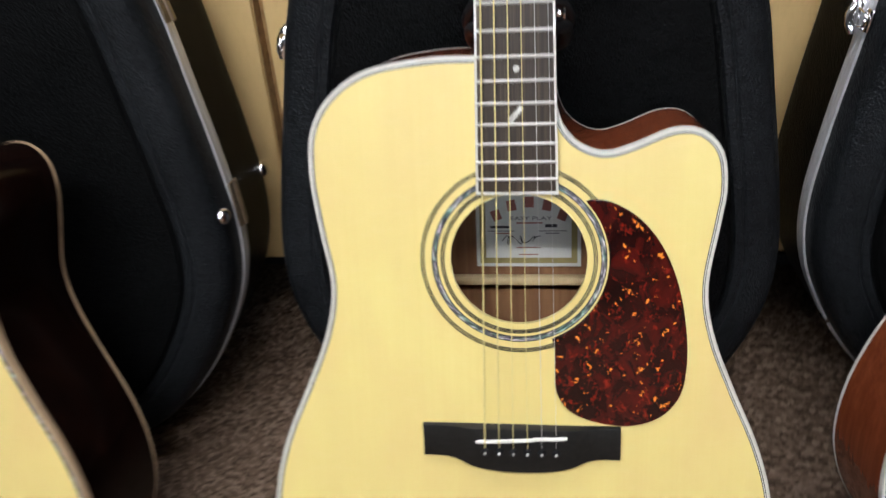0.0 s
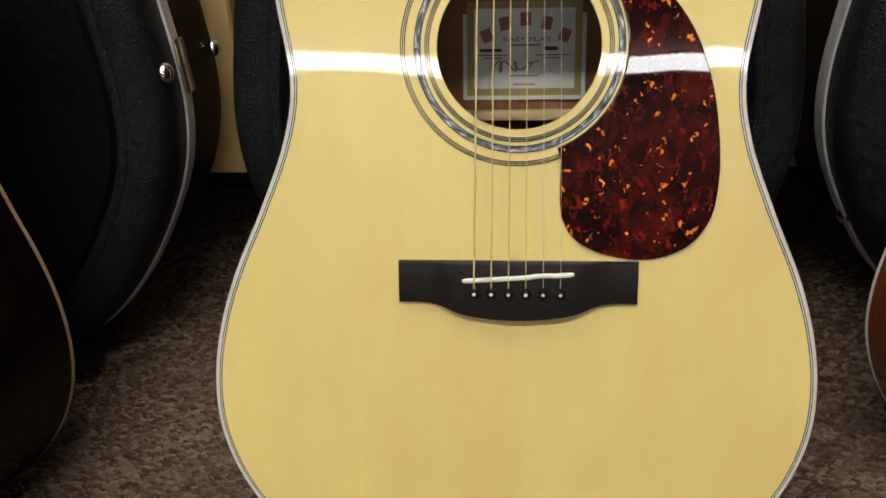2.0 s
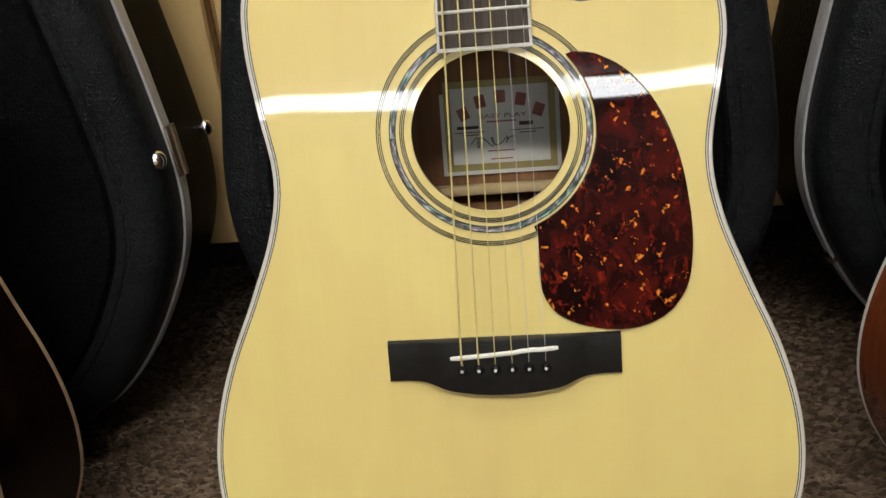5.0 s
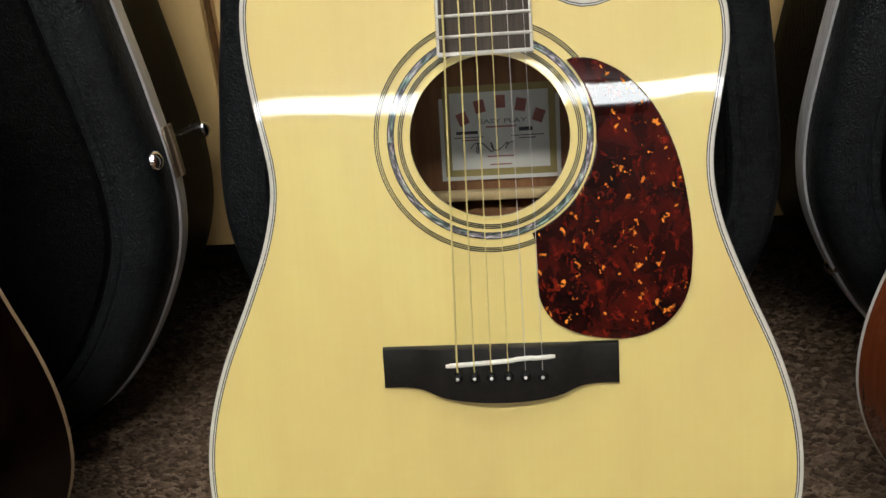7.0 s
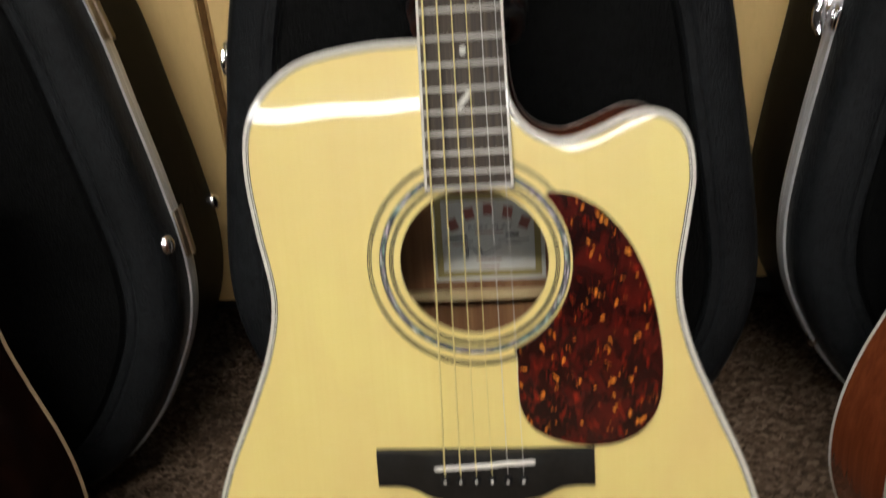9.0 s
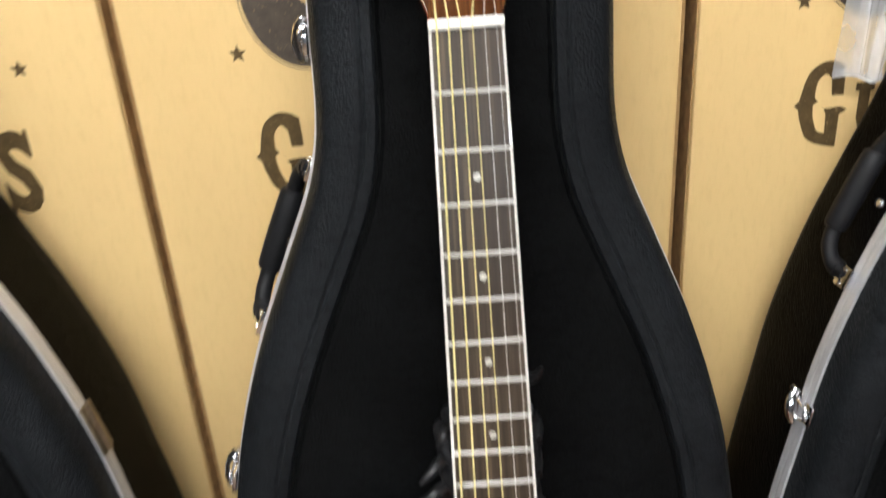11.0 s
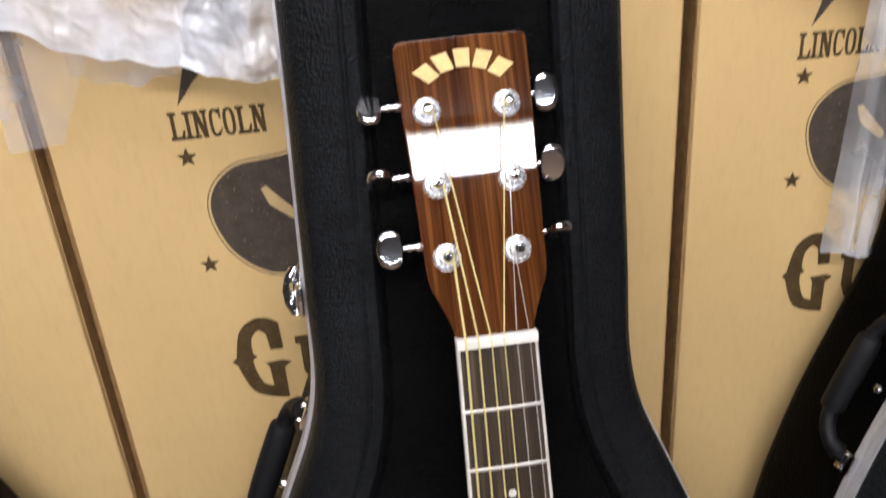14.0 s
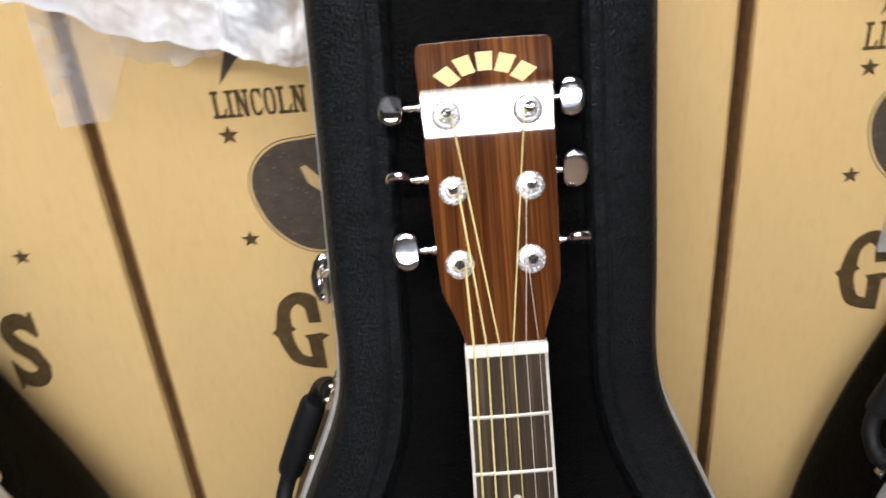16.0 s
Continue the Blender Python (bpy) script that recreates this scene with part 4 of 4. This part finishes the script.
def slab_letter(ch, a, b, z0, z1, y):
    """Narrow western capitals with wide slab serifs, drawn from straight and round strokes."""
    bm = bmesh.new()
    w, h = b - a, z1 - z0
    lay = [0]

    def stroke(*pts):
        lay[0] += 1
        vs = [bm.verts.new((a + px * w, y - 0.00002 * lay[0], z0 + pz * h)) for px, pz in pts]
        bm.faces.new(vs)

    def bar(xa, xb, za, zb):
        stroke((xa, za), (xb, za), (xb, zb), (xa, zb))

    def bow(t0, t1):
        lay[0] += 1
        n = 20
        ring = []
        for k in range(n + 1):
            t = radians(t0 + (t1 - t0) * k / n)
            c, q = math.cos(t), math.sin(t)
            c, q = math.copysign(abs(c) ** 0.75, c), math.copysign(abs(q) ** 0.75, q)
            ring.append([bm.verts.new((a + (0.5 + 0.46 * g * c) * w, y - 0.00002 * lay[0], z0 + (0.5 + 0.5 * e * q) * h)) for g, e in ((1.0, 1.0), (0.44, 0.78))])
        for p, q in zip(ring, ring[1:]):
            bm.faces.new((p[0], q[0], q[1], p[1]))

    if ch == "L":
        bar(0.14, 0.42, 0.0, 1.0), bar(0.0, 0.60, 0.88, 1.0), bar(0.0, 1.0, 0.0, 0.13)
        stroke((0.78, 0.13), (1.0, 0.13), (1.06, 0.36), (0.92, 0.34))
    elif ch == "I":
        bar(0.28, 0.72, 0.0, 1.0), bar(0.0, 1.0, 0.88, 1.0), bar(0.0, 1.0, 0.0, 0.12)
    elif ch == "N":
        bar(0.12, 0.32, 0.0, 1.0), bar(0.68, 0.88, 0.0, 1.0), bar(0.0, 0.42, 0.88, 1.0), bar(0.56, 1.0, 0.88, 1.0), bar(0.0, 0.44, 0.0, 0.12)
        stroke((0.10, 1.0), (0.40, 1.0), (0.90, 0.0), (0.62, 0.0))
    elif ch == "O":
        bow(0, 360)
    else:
        bow(42, 318)
        stroke((0.72, 0.98), (0.96, 1.0), (0.96, 0.62), (0.82, 0.64))
        stroke((0.74, 0.16), (0.96, 0.34), (0.96, 0.24), (0.82, 0.10))
    return bm


def carton(x, y, dx=0.0, dz=0.0):
    t = thing("carton", Matrix.Translation((x, y, 0)), "tall brown cardboard guitar carton with black western print", "carton", "guitar cartons")
    w, h, d = 0.506, 1.19, 0.17
    part("body", box(0.0, w, 0.0, d, 0.0, h - 0.131, 0.004, 2), CARDBOARD, t, m=Matrix.Translation((0, 0, 0.131)))
    # Thin strips paint the gap's shade on both sides; no paper seam there.
    for xa in (-0.0012, w + 0.0002):
        part("side_shade", box(xa, xa + 0.0010, 0.005, d - 0.01, 0.142, h - 0.01), CARD_GAP_SHADE, t, "darker brown strip on the carton's side, gap shade put into its colour", smooth=False)
    # Filler strip added inside the gap to set its brown tone; not a flap.
    part("gap_filler", box(w + 0.0012, w + 0.0095, 0.022, d - 0.01, 0.14, h - 0.01, 0.003), CARD_GAP_SHADE, t, "added brown filler strip in the gap between two cartons")
    mid = 0.2665
    ym = -0.0006
    print_at = Matrix.Translation((dx, 0, dz))
    # seven slab letters, each in its own cell
    a, gap = mid - 0.1715, 0.0012
    widths = (0.0100, 0.0056, 0.0114, 0.0092, 0.0096, 0.0100, 0.0114)
    for ch, wd in zip("LINCOLN", widths):
        bm = slab_letter(ch, a - 0.0004, a + wd + 0.0004, 0.9183, 0.9410, ym)
        part("print_letter", bm, INK_BROWN, t, "black printed slab letter", m=print_at, smooth=False)
        a += wd + gap
    for sx in (-1, 1):
        for zz in (0.9035, 0.808):
            part("print_star", flat(star(mid + sx * 0.1635, zz, 0.0085), ym), INK_BROWN, t, m=print_at, smooth=False)
    blob = spline([(-0.1530, 0.850), (-0.148, 0.875), (-0.128, 0.892), (-0.100, 0.896), (-0.082, 0.900), (-0.062, 0.922), (-0.03, 0.915), (0.02, 0.87), (0.01, 0.82), (-0.04, 0.800), (-0.082, 0.793), (-0.115, 0.795), (-0.141, 0.817)], 6, True)
    blob = [Vector((mid + p.x, p.y)) for p in blob]
    part("print_picture", flat(blob, ym), INK, t, "dark printed guitar-body emblem", m=print_at, smooth=False)
    ring = inset(blob, -0.0028)
    part("print_picture_line", band(ring, inset(blob, -0.0020), ym - 0.0001, ym + 0.0002), INK, t, m=print_at, smooth=False)
    part("print_picture_slot", flat([(mid - 0.111, 0.871), (mid - 0.1065, 0.873), (mid - 0.082, 0.845), (mid - 0.083, 0.840), (mid - 0.087, 0.840), (mid - 0.106, 0.856)], ym - 0.0003), INK_BARE, t, m=print_at, smooth=False)
    plume = [(-0.1625, 0.9455), (-0.1565, 0.9635), (-0.1507, 0.982), (-0.145, 1.02), (-0.11, 1.05), (-0.10, 1.00), (-0.129, 0.9805), (-0.140, 0.970), (-0.1475, 0.9635), (-0.155, 0.954)]
    part("print_plume", flat([(mid + px, pz) for px, pz in plume], ym), INK, t, m=print_at, smooth=False)
    part("print_letter", flat(letter_g(mid - 0.1605, 0.668, 0.0440, 0.082), ym), INK_BROWN, t, "heavy black letter G", m=print_at, smooth=False)
    part("print_letter", flat(letter_u(mid - 0.1045, 0.674, 0.043, 0.054), ym), INK_BROWN, t, "heavy black letter U", m=print_at, smooth=False)
    for ch, a, b in (("I", -0.056, -0.038), ("T", -0.029, 0.012), ("A", 0.018, 0.062), ("R", 0.068, 0.108)):
        part("print_letter", fit_text(text_mesh(ch, 0.08, 0.0040), mid + a, mid + b, 0.674, 0.728, ym), INK_BROWN, t, "heavy black printed letter", m=print_at, smooth=False)
    bm = fit_text(text_mesh("S", 0.08, 0.0030), mid + 0.119, mid + 0.154, 0.668, 0.752, ym)
    for sx, zz, way in ((0.1515, 0.752, -1), (0.1215, 0.668, 1)):
        box(mid + sx - 0.0018, mid + sx + 0.0018, ym - 0.0003, ym - 0.0001, min(zz, zz + way * 0.026), max(zz, zz + way * 0.026), bm=bm)
    part("print_letter", bm, INK_BROWN, t, "heavy black letter S", m=print_at, smooth=False)
    return t


for x, y, dx, dz in BOXES:
    carton(x, y, dx, dz)
stage = thing("platform", None, "low matt black platform under the cartons", "platform")
part("deck", box(-1.40, 1.32, 0.452, 0.715, 0.112, 0.130, 0.003), BLACKPLASTIC, stage)
part("back_rail", box(-1.39, 1.31, 0.695, 0.710, 0.0, 0.111, 0.002), BLACKPLASTIC, stage)
for px in (-1.38, -0.7, -0.02, 0.66, 1.28):
    part("foot_rail", box(px, px + 0.02, 0.482, 0.693, 0.0, 0.111, 0.002), BLACKPLASTIC, stage)


# ---- polythene ----
def sheet(nx, nz, f):
    bm = bmesh.new()
    vs = [[bm.verts.new(f(i / nx, k / nz)) for i in range(nx + 1)] for k in range(nz + 1)]
    for k in range(nz):
        for i in range(nx):
            bm.faces.new((vs[k][i], vs[k][i + 1], vs[k + 1][i + 1], vs[k + 1][i]))
    return bm


def crumple(x, z, seed, s=1.0):
    p = Vector((x * 22, seed, z * 22))
    return s * (0.007 * (noise.noise(p * 0.7) + 0.9 * (0.6 - abs(noise.noise(p * 1.7))) + 0.5 * (0.6 - abs(noise.noise(p * 3.9)))))


def folds(u, w, seed):
    """Loose upright folds: calm on one side, pinched and creased on the other."""
    pinch = 1 / (1 + math.exp(-(u - 0.55) * 12))
    bend = u + 0.06 * noise.noise(Vector((u * 2, w * 3, seed + 5)))
    broad = noise.noise(Vector((bend * 5, w * 1.6, seed)))
    ridge = 0.5 - abs(noise.noise(Vector((bend * 13, w * 4.5, seed + 1))))
    warp = 0.5 * noise.noise(Vector((u * 7, w * 7, seed + 6)))
    near, far = noise.voronoi(Vector((u * 11 + warp, w * 13 + warp, seed)))[0][:2]
    small = noise.voronoi(Vector((u * 27 - warp, w * 30 + warp, seed + 2)))[0][0]
    slant = 0.5 - abs(noise.noise(Vector((u * 6 + w * 9, w * 16 - u * 5, seed + 3))))
    return 0.008 * broad + (0.0020 + 0.0070 * pinch) * ridge + (0.0010 + 0.0090 * pinch) * near + 0.0030 * pinch * (far - near) + (0.0002 + 0.0038 * pinch) * small + 0.0034 * (1 - 0.4 * pinch) * slant


def bag_left(u, w):
    x = -0.322 + 0.222 * u
    low = 0.983 + 0.046 * max(0.0, 1 - u / 0.62) - 0.032 * max(0.0, u - 0.62) + 0.003 * math.sin(13 * u) + 0.0015 * math.sin(41 * u)
    z = low + (1.24 - low) * w
    return (x + 0.006 * noise.noise(Vector((u * 9, w * 9, 3))), 0.414 + 0.030 * w - folds(u, w, 4.0), z)


def bag_flap(u, w):
    x = -0.321 + 0.004 * w + (0.041 + 0.052 * w) * u
    z = 0.926 + 0.004 * u + 0.110 * w
    return (x, 0.438 - 0.006 * w - 0.25 * crumple(x, z, 2.0), z)


def bag_under(u, w):
    x = -0.262 + 0.098 * u
    low = 0.970 + 0.012 * abs(2 * u - 0.9) ** 1.5 + 0.002 * math.sin(23 * u)
    z = low + 0.055 * w
    return (x, 0.437 - 0.25 * crumple(x, z, 7.0) - 0.003 * (1 - w), z)


def bag_right(u, w):
    x = 0.352 + 0.017 * w + (0.047 + 0.020 * w) * u
    z = 0.752 + 0.004 * math.sin(6 * u) + 0.46 * w
    return (x, 0.450 - 0.012 * math.sin(math.pi * u) - 0.006 * abs(math.sin(5.5 * u + 0.8 * math.sin(3 * w))) - crumple(x * 2.0, z * 0.25, 9.0, 0.5), z)


def bag_hem(u, w):
    x = 0.353 + 0.0445 * u
    return (x, 0.450 - 0.012 * math.sin(math.pi * u) - crumple(x * 2.0, 0.19, 9.0, 0.8), 0.749 + 0.007 * w + 0.004 * math.sin(6 * u))


def bag_top(u, w):
    x = 0.26 + 0.22 * u
    z = 1.004 - 0.03 * u + 0.010 * math.sin(9 * u) + 0.22 * w
    return (x, 0.450 - crumple(x, z, 6.0, 1.5), z)


bag = thing("plastic_bag", Matrix.Translation((-0.002, -0.0115, -0.002)), "crumpled clear polythene bag hanging over the cartons", "plastic bag", "polythene wrapping")
part("bag_sheet", sheet(190, 170, bag_left), FILM, bag)
part("bag_flap", sheet(30, 30, bag_flap), FILM_THIN, bag, "thin hanging corner of the bag")
part("bag_flap", sheet(60, 24, bag_under), FILM_THIN, bag, "thin under-layer of the bag")
bag = thing("plastic_bag", Matrix.Translation((-0.0040, -0.011, -0.0045)), "strip of clear polythene hanging down a carton", "plastic bag", "polythene wrapping")
part("bag_sheet", sheet(34, 90, bag_right), FILM_THIN, bag)
for at, wide in ((0.24, 0.17), (0.66, 0.22)):
    def crease(u, w, at=at, wide=wide):
        x, y, z = bag_right(at + wide * (u - 0.5) + 0.05 * math.sin(5 * w + 9 * at), 0.006 + 0.99 * w)
        return (x, y - 0.0012 - 0.0060 * math.sin(math.pi * u) * (0.7 + 0.3 * math.sin(11 * w + 4 * at)), z)
    part("bag_crease", sheet(12, 70, crease), FILM_THIN, bag, "raised glossy crease in the polythene")
part("bag_hem", sheet(30, 3, bag_hem), FILM, bag, "heat-sealed hem")
part("bag_fold", sheet(100, 90, bag_top), FILM, bag, "crumpled fold of polythene")


# ---- carpet pile: rows of short slanted loops ----
def carpet_pile(x0, x1, y0, y1):
    rng = np.random.RandomState(5)
    px, py = 0.0066, 0.0036
    ring = [(math.cos(2 * math.pi * k / 7), math.sin(2 * math.pi * k / 7)) for k in range(7)]
    prof = [(1.0, 0.0), (0.92, 0.55), (0.55, 0.92)]
    unit = np.array([(c * r, s * r, h) for r, h in prof for c, s in ring] + [(0, 0, 1.0)])
    faces = []
    for a in range(2):
        for k in range(7):
            n = (k + 1) % 7
            faces.append((a * 7 + k, a * 7 + n, a * 7 + 7 + n, a * 7 + 7 + k))
    faces += [(14 + k, 14 + (k + 1) % 7, 21) for k in range(7)]
    verts, polys = [], []
    nx, ny = int((x1 - x0) / px), int((y1 - y0) / py)
    for j in range(ny):
        for i in range(nx):
            ang = radians((26 if (i + j // 2) % 2 else -20) + rng.uniform(-22, 22))
            lx, ly, lh = rng.uniform(0.0040, 0.0062), rng.uniform(0.0013, 0.0021), rng.uniform(0.0026, 0.0060)
            cx = x0 + (i + 0.5 * (j % 2)) * px + rng.uniform(-0.0016, 0.0016)
            cy = y0 + j * py + rng.uniform(-0.0012, 0.0012)
            c, s = math.cos(ang), math.sin(ang)
            q = unit * (lx, ly, lh)
            q = np.stack([cx + c * q[:, 0] - s * q[:, 1] + 0.0015 * unit[:, 2] * rng.uniform(-1, 1), cy + s * q[:, 0] + c * q[:, 1] - 0.0012 * unit[:, 2], q[:, 2] - 0.0006], 1)
            base = len(verts)
            verts.extend(map(tuple, q))
            polys.extend(tuple(base + v for v in f) for f in faces)
    me = bpy.data.meshes.new("carpet_pile")
    me.from_pydata(verts, [], polys)
    me.shade_smooth()
    me.materials.append(CARPET)
    return tagged(new("carpet_pile", me), "brown-grey slanted loops of the carpet pile", "carpet", kind="stuff")


carpet_pile(-0.72, 0.72, -0.30, 0.64)
